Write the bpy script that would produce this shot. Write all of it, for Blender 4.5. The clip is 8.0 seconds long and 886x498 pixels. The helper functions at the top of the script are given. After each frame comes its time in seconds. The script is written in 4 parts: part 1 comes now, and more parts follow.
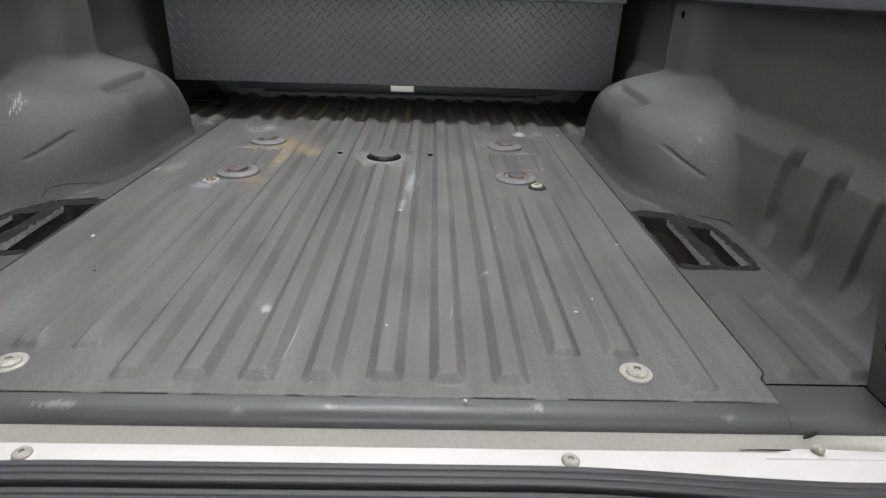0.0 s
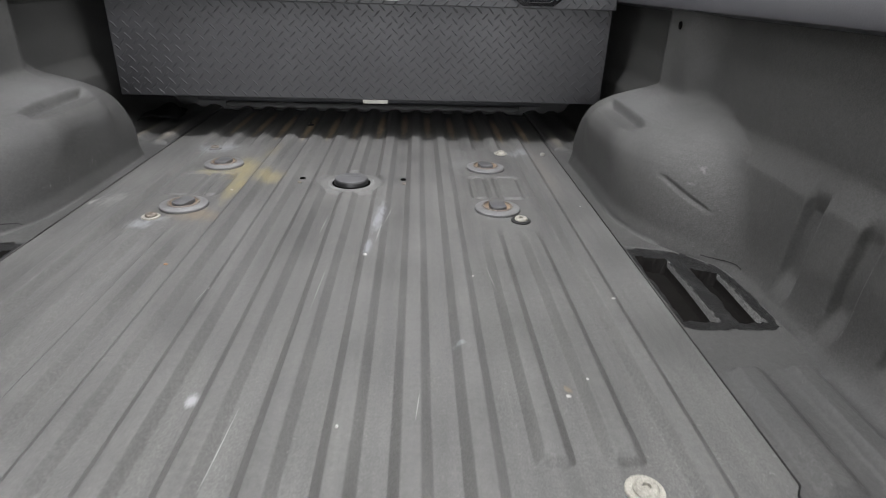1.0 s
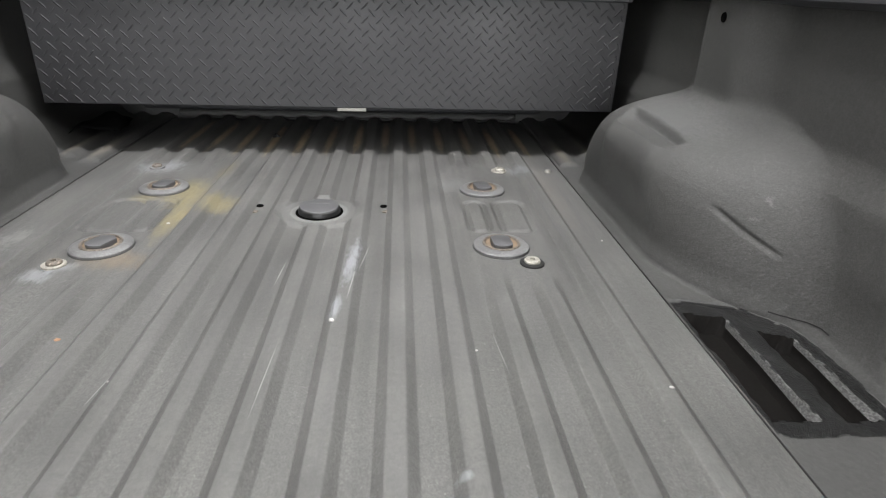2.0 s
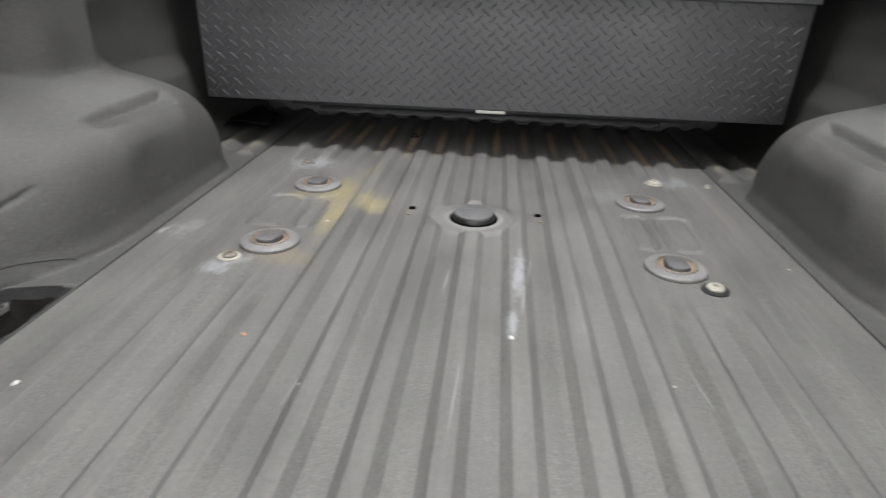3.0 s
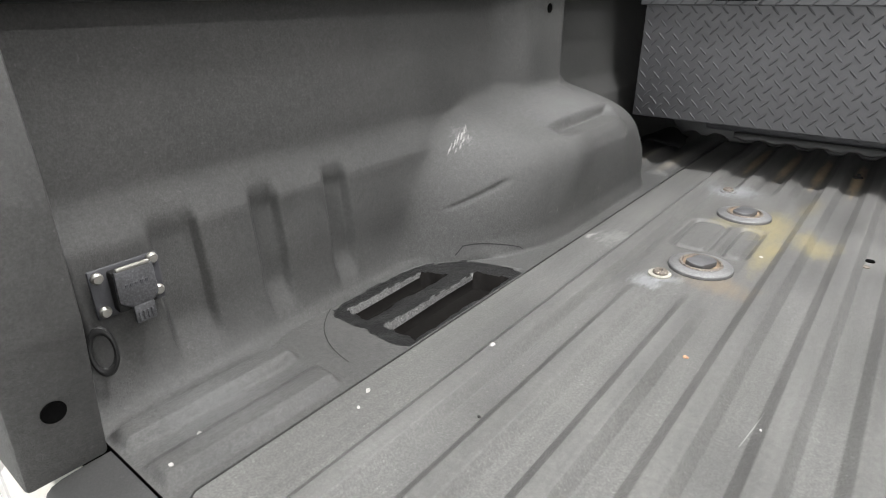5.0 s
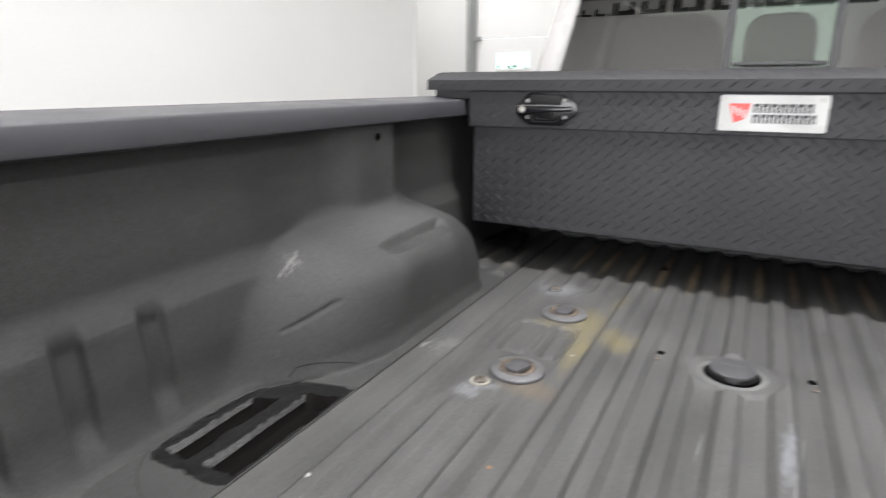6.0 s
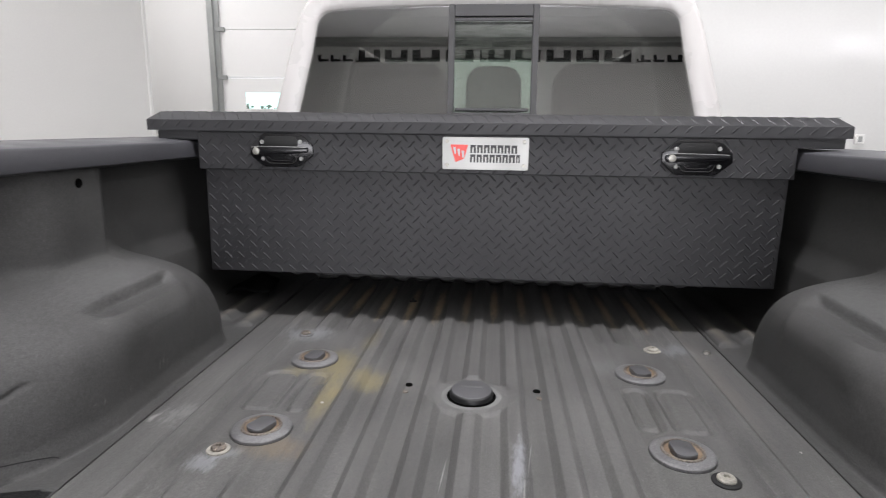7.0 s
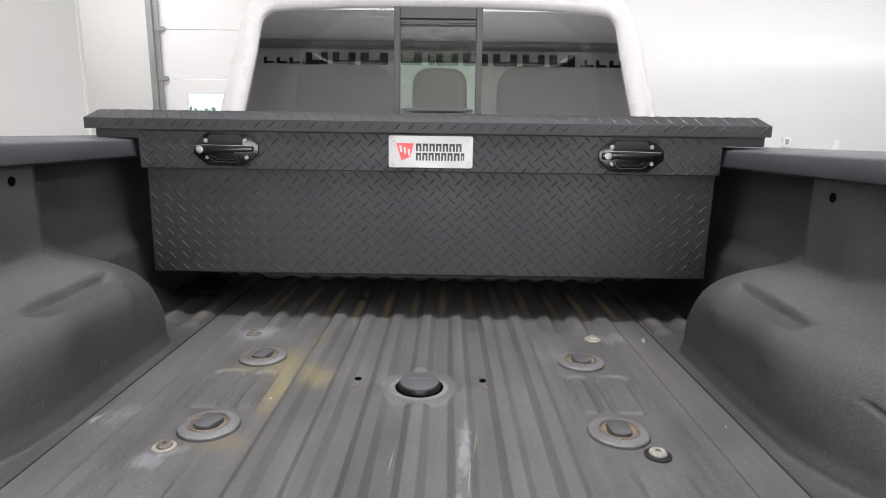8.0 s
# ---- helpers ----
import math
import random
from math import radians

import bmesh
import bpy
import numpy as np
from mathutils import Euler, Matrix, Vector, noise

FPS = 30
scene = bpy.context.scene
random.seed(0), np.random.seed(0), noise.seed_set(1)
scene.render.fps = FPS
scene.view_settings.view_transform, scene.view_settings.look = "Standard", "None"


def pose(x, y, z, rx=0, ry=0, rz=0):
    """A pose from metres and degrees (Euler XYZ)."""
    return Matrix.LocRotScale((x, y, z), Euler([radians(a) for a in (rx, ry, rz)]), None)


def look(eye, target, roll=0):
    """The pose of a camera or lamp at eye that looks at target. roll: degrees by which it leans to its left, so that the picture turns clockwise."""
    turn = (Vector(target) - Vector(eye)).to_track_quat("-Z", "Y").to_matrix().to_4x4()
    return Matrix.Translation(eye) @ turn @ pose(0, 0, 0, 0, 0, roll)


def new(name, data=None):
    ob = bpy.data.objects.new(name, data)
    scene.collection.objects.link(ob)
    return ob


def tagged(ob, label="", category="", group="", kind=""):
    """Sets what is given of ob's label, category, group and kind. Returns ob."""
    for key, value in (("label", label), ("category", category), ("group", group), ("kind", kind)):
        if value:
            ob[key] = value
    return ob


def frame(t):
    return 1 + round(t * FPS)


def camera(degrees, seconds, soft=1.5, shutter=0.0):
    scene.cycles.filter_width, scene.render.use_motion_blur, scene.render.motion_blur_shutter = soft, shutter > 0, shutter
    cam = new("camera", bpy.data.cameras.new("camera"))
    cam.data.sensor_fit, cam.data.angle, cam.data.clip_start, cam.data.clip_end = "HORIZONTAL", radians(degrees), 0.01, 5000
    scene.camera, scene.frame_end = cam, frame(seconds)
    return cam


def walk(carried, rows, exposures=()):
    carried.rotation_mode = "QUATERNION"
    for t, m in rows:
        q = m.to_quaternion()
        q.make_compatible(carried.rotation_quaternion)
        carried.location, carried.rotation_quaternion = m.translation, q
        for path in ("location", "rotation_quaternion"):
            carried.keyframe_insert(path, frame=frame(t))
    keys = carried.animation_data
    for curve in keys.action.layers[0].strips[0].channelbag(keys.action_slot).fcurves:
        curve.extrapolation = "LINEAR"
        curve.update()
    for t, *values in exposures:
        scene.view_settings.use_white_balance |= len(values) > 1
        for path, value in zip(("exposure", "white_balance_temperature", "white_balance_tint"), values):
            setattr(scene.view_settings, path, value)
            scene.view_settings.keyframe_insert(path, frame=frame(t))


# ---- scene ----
cam = camera(74.6, 8.0, 1.0, 0.3)
PATH = [
    (0, (0.151, -1.79, 0.51), (0.196, 0.024, -0.331), 1.8),
    (0.5, (0.175, -1.697, 0.527), (0.231, 0.112, -0.323), 1.8),
    (1, (0.184, -1.584, 0.539), (0.278, 0.223, -0.314), 1.8),
    (1.2, (0.198, -1.521, 0.536), (0.302, 0.287, -0.314), 1.7),
    (2.3, (0.166, -1.215, 0.485), (0.319, 0.59, -0.362), 2.0),
    (2.5, (0.138, -1.203, 0.482), (0.25, 0.603, -0.37), 2.1),
    (3, (0.031, -1.214, 0.49), (-0.114, 0.589, -0.365), 1.9),
    (3.5, (-0.083, -1.253, 0.484), (-0.618, 0.473, -0.372), 1.7),
    (3.7, (-0.122, -1.279, 0.474), (-0.833, 0.39, -0.37), 1.2),
    (4, (-0.159, -1.297, 0.466), (-1.115, 0.246, -0.375), 0.6),
    (4.2, (-0.167, -1.291, 0.458), (-1.245, 0.175, -0.372), -0.1),
    (5.3, (-0.13, -1.277, 0.493), (-1.285, 0.157, -0.287), -0.1),
    (5.5, (-0.105, -1.265, 0.507), (-1.251, 0.213, -0.202), -0.1),
    (5.8, (-0.043, -1.246, 0.542), (-1.122, 0.333, -0.042), -0.6),
    (6, (-0.014, -1.24, 0.574), (-0.922, 0.457, 0.03), 0.0),
    (6.2, (0.02, -1.216, 0.586), (-0.697, 0.582, 0.082), 0.4),
    (6.5, (0.038, -1.206, 0.585), (-0.425, 0.687, 0.135), 0.6),
    (7, (0.042, -1.189, 0.576), (-0.136, 0.761, 0.165), 0.7),
    (7.5, (0.045, -1.168, 0.572), (-0.008, 0.791, 0.17), 0.8),
    (8, (0.057, -1.224, 0.563), (0.044, 0.736, 0.166), 0.8),
]
EXPOSURES = [(0.0, -0.82, 6380, 11), (0.5, -0.92, 6380, 11), (1.0, -0.67, 6380, 11), (2.5, -0.44, 6550, 9), (4.0, -0.40, 6480, 11), (5.5, -0.03, 6500, 9),
             (6.0, -0.72, 6420, 12), (6.5, -1.0, 6400, 14), (7.0, -0.99, 6410, 14), (8.0, -0.85, 6420, 14)]
walk(cam, [(t, look(eye, target, roll)) for t, eye, target, roll in PATH], EXPOSURES)

# ---- world and light ----
world = bpy.data.worlds.new("world")
scene.world = world
world.use_nodes = True
world.node_tree.nodes["Background"].inputs[0].default_value = (0.88, 0.95, 1.0, 1)
world.node_tree.nodes["Background"].inputs[1].default_value = 4.0


def strip_lamp(name, x, y, z, length, width, watts, turn=0):
    data = bpy.data.lights.new(name, "AREA")
    data.shape, data.size, data.size_y = "RECTANGLE", length, width
    data.energy, data.color = watts, (1.0, 0.995, 1.0)
    ob = new(name, data)
    ob.matrix_world = pose(x, y, z, 0, 0, turn)
    return ob


CEIL = 4.2
GROUND = -0.95
# place, length, width, turn, watts down and watts up
# strips 2, 3, 4 and 6 are unseen fill for walls and bed
STRIPS = [(0.0, -0.25, 3.24, 2.0, 0.12, 0, 236, 180), (3.4, 6.0, 3.24, 8.0, 0.12, 0, 165, 125), (-3.2, 1.2, 3.24, 4.0, 0.12, 90, 52, 48),
          (-4.4, 6.0, 3.24, 2.0, 0.12, 0, 105, 70), (0.3, -4.9, 3.75, 7.0, 0.8, 0, 75, 130), (3.6, -0.6, 3.24, 4.0, 0.12, 90, 195, 110), (11.0, -3.6, 3.24, 10.0, 0.12, 0, 60, 90)]
for x, y, z, length, width, turn, watts, up_watts in STRIPS:
    strip_lamp("strip_light_lamp", x, y, z, length, width, watts, turn)
    # uplight added to each strip to brighten the ceiling and soften the shade
    up = strip_lamp("added_uplight", x, y, z + 0.07, length, width, up_watts, turn)
    up.matrix_world = pose(x, y, z + 0.07, 180, 0, turn)

# tilted lamp added for the far tubes' sideways shine onto the glossy end wall
sideways = strip_lamp("strip_light_side", 11.0, -3.55, 3.24, 10.0, 0.12, 420)
sideways.matrix_world = pose(11.0, -3.52, 3.22, 55, 0, 0)

# unseen fill lamp added in a made-up opening behind the truck
rear_fill = strip_lamp("rear_fill_lamp", 0.4, -7.9, 0.62, 5.0, 3.0, 640)
rear_fill.matrix_world = pose(0.4, -7.99, 0.62, 90, 0, 0)

# ---- materials ----
def material(name, base, rough=0.6, metal=0.0, var=0.25, scale=6.0, fine=180.0, bump=0.3, dist=0.002, stain=None, stain_scale=2.0,
             stain_low=0.55, stain_high=0.75, spec=0.5, marks=(), speck=0.0, streak=0.0, peel=0.0, ragged_scale=38, mottle=0.0, worn=None):
    """A surface with large-scale variation, fine grain, relief and optional stains of another colour."""
    m = bpy.data.materials.new(name)
    m.use_nodes = True
    nt = m.node_tree
    nodes, links = nt.nodes, nt.links
    bsdf = nodes["Principled BSDF"]
    bsdf.inputs["Metallic"].default_value = metal
    bsdf.inputs["Specular IOR Level"].default_value = spec
    geo = nodes.new("ShaderNodeTexCoord")
    big = nodes.new("ShaderNodeTexNoise")
    big.inputs["Scale"].default_value, big.inputs["Detail"].default_value = scale, 6
    links.new(geo.outputs["Object"], big.inputs["Vector"])
    small = nodes.new("ShaderNodeTexNoise")
    small.inputs["Scale"].default_value, small.inputs["Detail"].default_value = fine, 3
    links.new(geo.outputs["Object"], small.inputs["Vector"])
    add = nodes.new("ShaderNodeMath")
    add.operation = "ADD"
    links.new(big.outputs[0], add.inputs[0])
    links.new(small.outputs[0], add.inputs[1])
    ramp = nodes.new("ShaderNodeMapRange")
    ramp.inputs[1].default_value, ramp.inputs[2].default_value = 0.6, 1.4
    ramp.inputs[3].default_value, ramp.inputs[4].default_value = 1 - var, 1 + var
    links.new(add.outputs[0], ramp.inputs[0])
    mul = nodes.new("ShaderNodeVectorMath")
    mul.operation = "SCALE"
    mul.inputs[0].default_value = base
    links.new(ramp.outputs[0], mul.inputs["Scale"])
    colour = mul.outputs[0]
    if stain:
        sn = nodes.new("ShaderNodeTexNoise")
        sn.inputs["Scale"].default_value, sn.inputs["Detail"].default_value = stain_scale, 8
        sn.inputs["Roughness"].default_value = 0.65
        links.new(geo.outputs["Object"], sn.inputs["Vector"])
        sr = nodes.new("ShaderNodeMapRange")
        sr.inputs[1].default_value, sr.inputs[2].default_value = stain_low, stain_high
        links.new(sn.outputs[0], sr.inputs[0])
        mix = nodes.new("ShaderNodeMix")
        mix.data_type = "RGBA"
        mix.inputs[7].default_value = (*stain, 1)
        links.new(sr.outputs[0], mix.inputs[0])
        links.new(colour, mix.inputs[6])
        colour = mix.outputs[2]
    if speck:
        sp = nodes.new("ShaderNodeTexNoise")
        sp.inputs["Scale"].default_value, sp.inputs["Detail"].default_value = 330, 4
        links.new(geo.outputs["Object"], sp.inputs["Vector"])
        cut = nodes.new("ShaderNodeMapRange")
        cut.inputs[1].default_value, cut.inputs[2].default_value = 0.40, 0.66
        cut.inputs[3].default_value, cut.inputs[4].default_value = 1 - speck, 1 + speck
        links.new(sp.outputs[0], cut.inputs[0])
        rare = nodes.new("ShaderNodeTexNoise")
        rare.inputs["Scale"].default_value, rare.inputs["Detail"].default_value = 170, 1
        links.new(geo.outputs["Object"], rare.inputs["Vector"])
        spot = nodes.new("ShaderNodeMapRange")
        spot.inputs[1].default_value, spot.inputs[2].default_value = 0.70, 0.76
        spot.inputs[3].default_value, spot.inputs[4].default_value = 1.0, 1.0 + 2.5 * speck
        links.new(rare.outputs[0], spot.inputs[0])
        both = nodes.new("ShaderNodeMath")
        both.operation = "MULTIPLY"
        links.new(cut.outputs[0], both.inputs[0])
        links.new(spot.outputs[0], both.inputs[1])
        sm = nodes.new("ShaderNodeVectorMath")
        sm.operation = "SCALE"
        grain = both.outputs[0]
        if worn:
            # the grain is rubbed smooth on the raised tops
            parts = nodes.new("ShaderNodeSeparateXYZ")
            links.new(geo.outputs["Object"], parts.inputs[0])
            rub = nodes.new("ShaderNodeMapRange")
            rub.inputs[1].default_value, rub.inputs[2].default_value = worn
            rub.inputs[3].default_value, rub.inputs[4].default_value = 0.0, 0.55
            links.new(parts.outputs[2], rub.inputs[0])
            blend = nodes.new("ShaderNodeMix")
            links.new(rub.outputs[0], blend.inputs[0])
            links.new(grain, blend.inputs[2])
            blend.inputs[3].default_value = 1.0
            grain = blend.outputs[0]
        links.new(colour, sm.inputs[0])
        links.new(grain, sm.inputs["Scale"])
        colour = sm.outputs[0]
    if mottle:
        mo = nodes.new("ShaderNodeTexNoise")
        mo.inputs["Scale"].default_value, mo.inputs["Detail"].default_value, mo.inputs["Roughness"].default_value = 120, 5, 0.7
        links.new(geo.outputs["Object"], mo.inputs["Vector"])
        mr = nodes.new("ShaderNodeMapRange")
        mr.inputs[1].default_value, mr.inputs[2].default_value = 0.36, 0.64
        mr.inputs[3].default_value, mr.inputs[4].default_value = 1 - mottle, 1 + mottle
        links.new(mo.outputs[0], mr.inputs[0])
        ms = nodes.new("ShaderNodeVectorMath")
        ms.operation = "SCALE"
        links.new(colour, ms.inputs[0])
        links.new(mr.outputs[0], ms.inputs["Scale"])
        colour = ms.outputs[0]
    if streak:
        # rubbed streaks and hairline scratches that run along the bed
        for sx, sy, lo, hi, gain in ((55, 2.2, 0.36, 0.68, streak), (16, 1.1, 0.38, 0.66, streak * 0.6), (420, 5.0, 0.70, 0.80, streak * 4)):
            at = nodes.new("ShaderNodeMapping")
            at.inputs["Scale"].default_value = (sx, sy, 2.0)
            links.new(geo.outputs["Object"], at.inputs["Vector"])
            st = nodes.new("ShaderNodeTexNoise")
            st.inputs["Scale"].default_value, st.inputs["Detail"].default_value = 1.0, 4
            links.new(at.outputs[0], st.inputs["Vector"])
            sr = nodes.new("ShaderNodeMapRange")
            sr.inputs[1].default_value, sr.inputs[2].default_value = lo, hi
            sr.inputs[3].default_value, sr.inputs[4].default_value = (1.0 if lo > 0.6 else 1 - gain), 1 + gain
            links.new(st.outputs[0], sr.inputs[0])
            sm = nodes.new("ShaderNodeVectorMath")
            sm.operation = "SCALE"
            links.new(colour, sm.inputs[0])
            links.new(sr.outputs[0], sm.inputs["Scale"])
            colour = sm.outputs[0]
    if marks:
        thin = nodes.new("ShaderNodeMapping")
        thin.inputs["Scale"].default_value = (1.5, 0.4, 1.0)
        links.new(geo.outputs["Object"], thin.inputs["Vector"])
        wob = nodes.new("ShaderNodeTexNoise")
        wob.inputs["Scale"].default_value, wob.inputs["Detail"].default_value = ragged_scale, 6
        wob.inputs["Roughness"].default_value = 0.75
        links.new(thin.outputs[0], wob.inputs["Vector"])
    for mx, my, mz, rx, ry, rz, turn, tone, ragged, amount in marks:
        tilt, turn = turn if isinstance(turn, tuple) else (0, turn)
        at = nodes.new("ShaderNodeMapping")
        at.vector_type = "TEXTURE"
        at.inputs["Location"].default_value = (mx, my, mz)
        at.inputs["Rotation"].default_value = (radians(tilt), 0, radians(turn))
        at.inputs["Scale"].default_value = (rx, ry, rz)
        links.new(geo.outputs["Object"], at.inputs["Vector"])
        far = nodes.new("ShaderNodeVectorMath")
        far.operation = "LENGTH"
        links.new(at.outputs[0], far.inputs[0])
        rough_edge = nodes.new("ShaderNodeMath")
        rough_edge.operation = "MULTIPLY_ADD"
        rough_edge.inputs[1].default_value = ragged
        links.new(wob.outputs[0], rough_edge.inputs[0])
        links.new(far.outputs["Value"], rough_edge.inputs[2])
        edge = nodes.new("ShaderNodeMapRange")
        edge.inputs[1].default_value, edge.inputs[2].default_value = 1.0 + ragged * 0.5, 0.32 + ragged * 0.5
        edge.inputs[3].default_value, edge.inputs[4].default_value = 0.0, amount
        links.new(rough_edge.outputs[0], edge.inputs[0])
        mm = nodes.new("ShaderNodeMix")
        mm.data_type = "RGBA"
        mm.inputs[7].default_value = (*tone, 1)
        links.new(edge.outputs[0], mm.inputs[0])
        links.new(colour, mm.inputs[6])
        colour = mm.outputs[2]
    links.new(colour, bsdf.inputs["Base Color"])
    rr = nodes.new("ShaderNodeMapRange")
    rr.inputs[1].default_value, rr.inputs[2].default_value = 0.3, 0.7
    rr.inputs[3].default_value, rr.inputs[4].default_value = max(0.02, rough - 0.08), min(1, rough + 0.08)
    links.new(big.outputs[0], rr.inputs[0])
    links.new(rr.outputs[0], bsdf.inputs["Roughness"])
    if bump:
        b = nodes.new("ShaderNodeBump")
        b.inputs["Strength"].default_value, b.inputs["Distance"].default_value = bump, dist
        links.new(small.outputs[0], b.inputs["Height"])
        if peel:
            rough_skin = nodes.new("ShaderNodeTexNoise")
            rough_skin.inputs["Scale"].default_value, rough_skin.inputs["Detail"].default_value = 190, 4
            rough_skin.inputs["Roughness"].default_value = 0.7
            links.new(geo.outputs["Object"], rough_skin.inputs["Vector"])
            b2 = nodes.new("ShaderNodeBump")
            b2.inputs["Strength"].default_value, b2.inputs["Distance"].default_value = peel, 0.003
            links.new(rough_skin.outputs[0], b2.inputs["Height"])
            links.new(b2.outputs[0], b.inputs["Normal"])
        links.new(b.outputs[0], bsdf.inputs["Normal"])
    return m


def glass_material(name, tint, gloss_rough=0.0, ior=1.5):
    """A thin pane: clear or tinted through, with a Fresnel gloss."""
    m = bpy.data.materials.new(name)
    m.use_nodes = True
    nodes, links = m.node_tree.nodes, m.node_tree.links
    nodes.remove(nodes["Principled BSDF"])
    clear, gloss, mix, fres = (nodes.new("ShaderNode" + k) for k in ("BsdfTransparent", "BsdfGlossy", "MixShader", "Fresnel"))
    clear.inputs[0].default_value = (*tint, 1)
    gloss.inputs["Roughness"].default_value = gloss_rough
    fres.inputs[0].default_value = ior
    links.new(fres.outputs[0], mix.inputs[0])
    links.new(clear.outputs[0], mix.inputs[1])
    links.new(gloss.outputs[0], mix.inputs[2])
    links.new(mix.outputs[0], nodes["Material Output"].inputs[0])
    return m


CHALK, OCHRE, TAN, PALE = (0.20, 0.205, 0.215), (0.185, 0.157, 0.080), (0.15, 0.115, 0.075), (0.12, 0.12, 0.12)
SCUFF = (0.34, 0.335, 0.32)
WELL_SCUFFS = [
    (-0.855, -0.352, 0.212, 0.03, 0.022, 0.022, (-30, 0), SCUFF, 5.5, 0.12), (0.786, -0.386, 0.138, 0.012, 0.008, 0.004, 30, SCUFF, 5.0, 0.16),
    (0.813, -0.38, 0.167, 0.006, 0.01, 0.01, 0, SCUFF, 5.0, 0.16), (-0.674, -0.245, 0.059, 0.02, 0.012, 0.018, 0, SCUFF, 5.0, 0.2), (-0.667, -0.031, 0.05, 0.02, 0.01, 0.014, 0, SCUFF, 5.0, 0.2)]
WELL_DUST = [
    (0.68, -0.33, 0.05, 0.02, 0.014, 0.01, 0, PALE, 2.2, 0.7), (-0.77, -0.02, 0.245, 0.11, 0.22, 0.05, 0, PALE, 2.6, 0.32), (0.77, -0.02, 0.245, 0.11, 0.22, 0.05, 0, PALE, 2.6, 0.32),
    (-0.68, 0.0, 0.12, 0.05, 0.14, 0.07, 0, PALE, 3.0, 0.22), (0.68, -0.05, 0.08, 0.05, 0.2, 0.05, 0, PALE, 3.0, 0.2), (-0.75, -1.0, 0.0, 0.09, 0.1, 0.04, 0, PALE, 2.8, 0.3)]
# slanting strokes on the rear shoulder of the well and upright flecks along its foot
STROKES = [(-0.855, -0.378 + dy, 0.202 + dz, 0.04, 0.0014, half, (-48, 0), SCUFF, 2.4, a * 0.72)
           for dy, dz, half, a in ((-0.016, -0.010, 0.010, 0.5), (-0.009, -0.004, 0.014, 0.6), (-0.003, -0.009, 0.008, 0.5), (0.003, 0.002, 0.016, 0.75), (0.010, -0.002, 0.010, 0.6), (0.014, 0.009, 0.017, 0.8),
                                   (0.021, 0.006, 0.011, 0.6), (0.026, 0.015, 0.014, 0.75), (0.034, 0.012, 0.008, 0.5), (0.037, 0.022, 0.012, 0.65), (0.045, 0.027, 0.008, 0.5))]
STROKES += [(-0.67, y, z, 0.04, 0.0016, half, (-8, 0), SCUFF, 1.8, a)
            for y, z, half, a in ((-0.045, 0.052, 0.016, 0.45), (-0.030, 0.060, 0.020, 0.55), (-0.017, 0.050, 0.014, 0.4), (0.010, 0.066, 0.010, 0.35), (-0.150, 0.046, 0.012, 0.35), (-0.225, 0.056, 0.010, 0.4), (-0.255, 0.070, 0.008, 0.3))]
LINER_MARKS = WELL_SCUFFS + STROKES + WELL_DUST + [(sg * x, y, 0.003, 0.019, 0.15, 0.012, 0, (0.17, 0.15, 0.12), 1.6, 0.4) for sg in (-1, 1) for x, y in ((0.690, 0.50), (0.782, 0.54))]
CAP_MARKS = [
    (-0.34, -1.175, -0.01, 0.03, 0.008, 0.02, 0, (0.16, 0.16, 0.155), 3.0, 0.6), (0.02, -1.172, -0.01, 0.012, 0.006, 0.02, 0, PALE, 2.6, 0.7),
    (0.30, -1.168, -0.01, 0.010, 0.010, 0.02, 0, (0.2, 0.2, 0.195), 3.4, 0.6), (0.56, -1.180, -0.015, 0.012, 0.006, 0.02, 0, PALE, 3.0, 0.7), (-0.10, -1.180, -0.015, 0.010, 0.006, 0.02, 0, PALE, 3.0, 0.6)]
HAIR = (0.27, 0.27, 0.265)


def floor_mark(x, y, half_x, half_y, turn, tone, ragged, amount):
    """One stain or rub on the bed floor, whatever its height."""
    return (x, y, 0, half_x, half_y, 0.1, turn, tone, ragged, amount)


CHALK_RUBS = [
    floor_mark(-0.455, -0.315, 0.03, 0.035, 20, CHALK, 3.2, 0.65), floor_mark(-0.43, -0.285, 0.035, 0.018, 35, CHALK, 3.2, 0.5), floor_mark(-0.475, 0.335, 0.075, 0.065, 10, CHALK, 2.6, 0.6),
    floor_mark(0.094, -0.27, 0.015, 0.1, -5, (0.21, 0.215, 0.23), 3.0, 0.75), floor_mark(0.079, -0.44, 0.012, 0.05, 0, (0.21, 0.215, 0.23), 3.0, 0.7), floor_mark(-0.595, -0.14, 0.034, 0.05, -8, (0.2, 0.2, 0.195), 5.0, 0.42)]
PALE_RUBS = [
    floor_mark(-0.64, -0.16, 0.008, 0.02, 0, SCUFF, 3.0, 0.5), floor_mark(0.53, 0.325, 0.06, 0.05, 0, CHALK, 2.6, 0.55), floor_mark(0.33, 0.21, 0.07, 0.06, 0, PALE, 1.6, 0.6),
    floor_mark(0.58, 0.15, 0.03, 0.32, 0, (0.125, 0.11, 0.098), 1.9, 0.3), floor_mark(-0.126, -0.927, 0.013, 0.018, 5, (0.27, 0.27, 0.28), 2.6, 0.8), floor_mark(0.257, -0.801, 0.013, 0.009, 20, CHALK, 1.8, 0.7),
    floor_mark(0, 0, 0.108, 0.1, 0, (0.125, 0.125, 0.122), 0.5, 0.75)]
RUST_STAINS = [
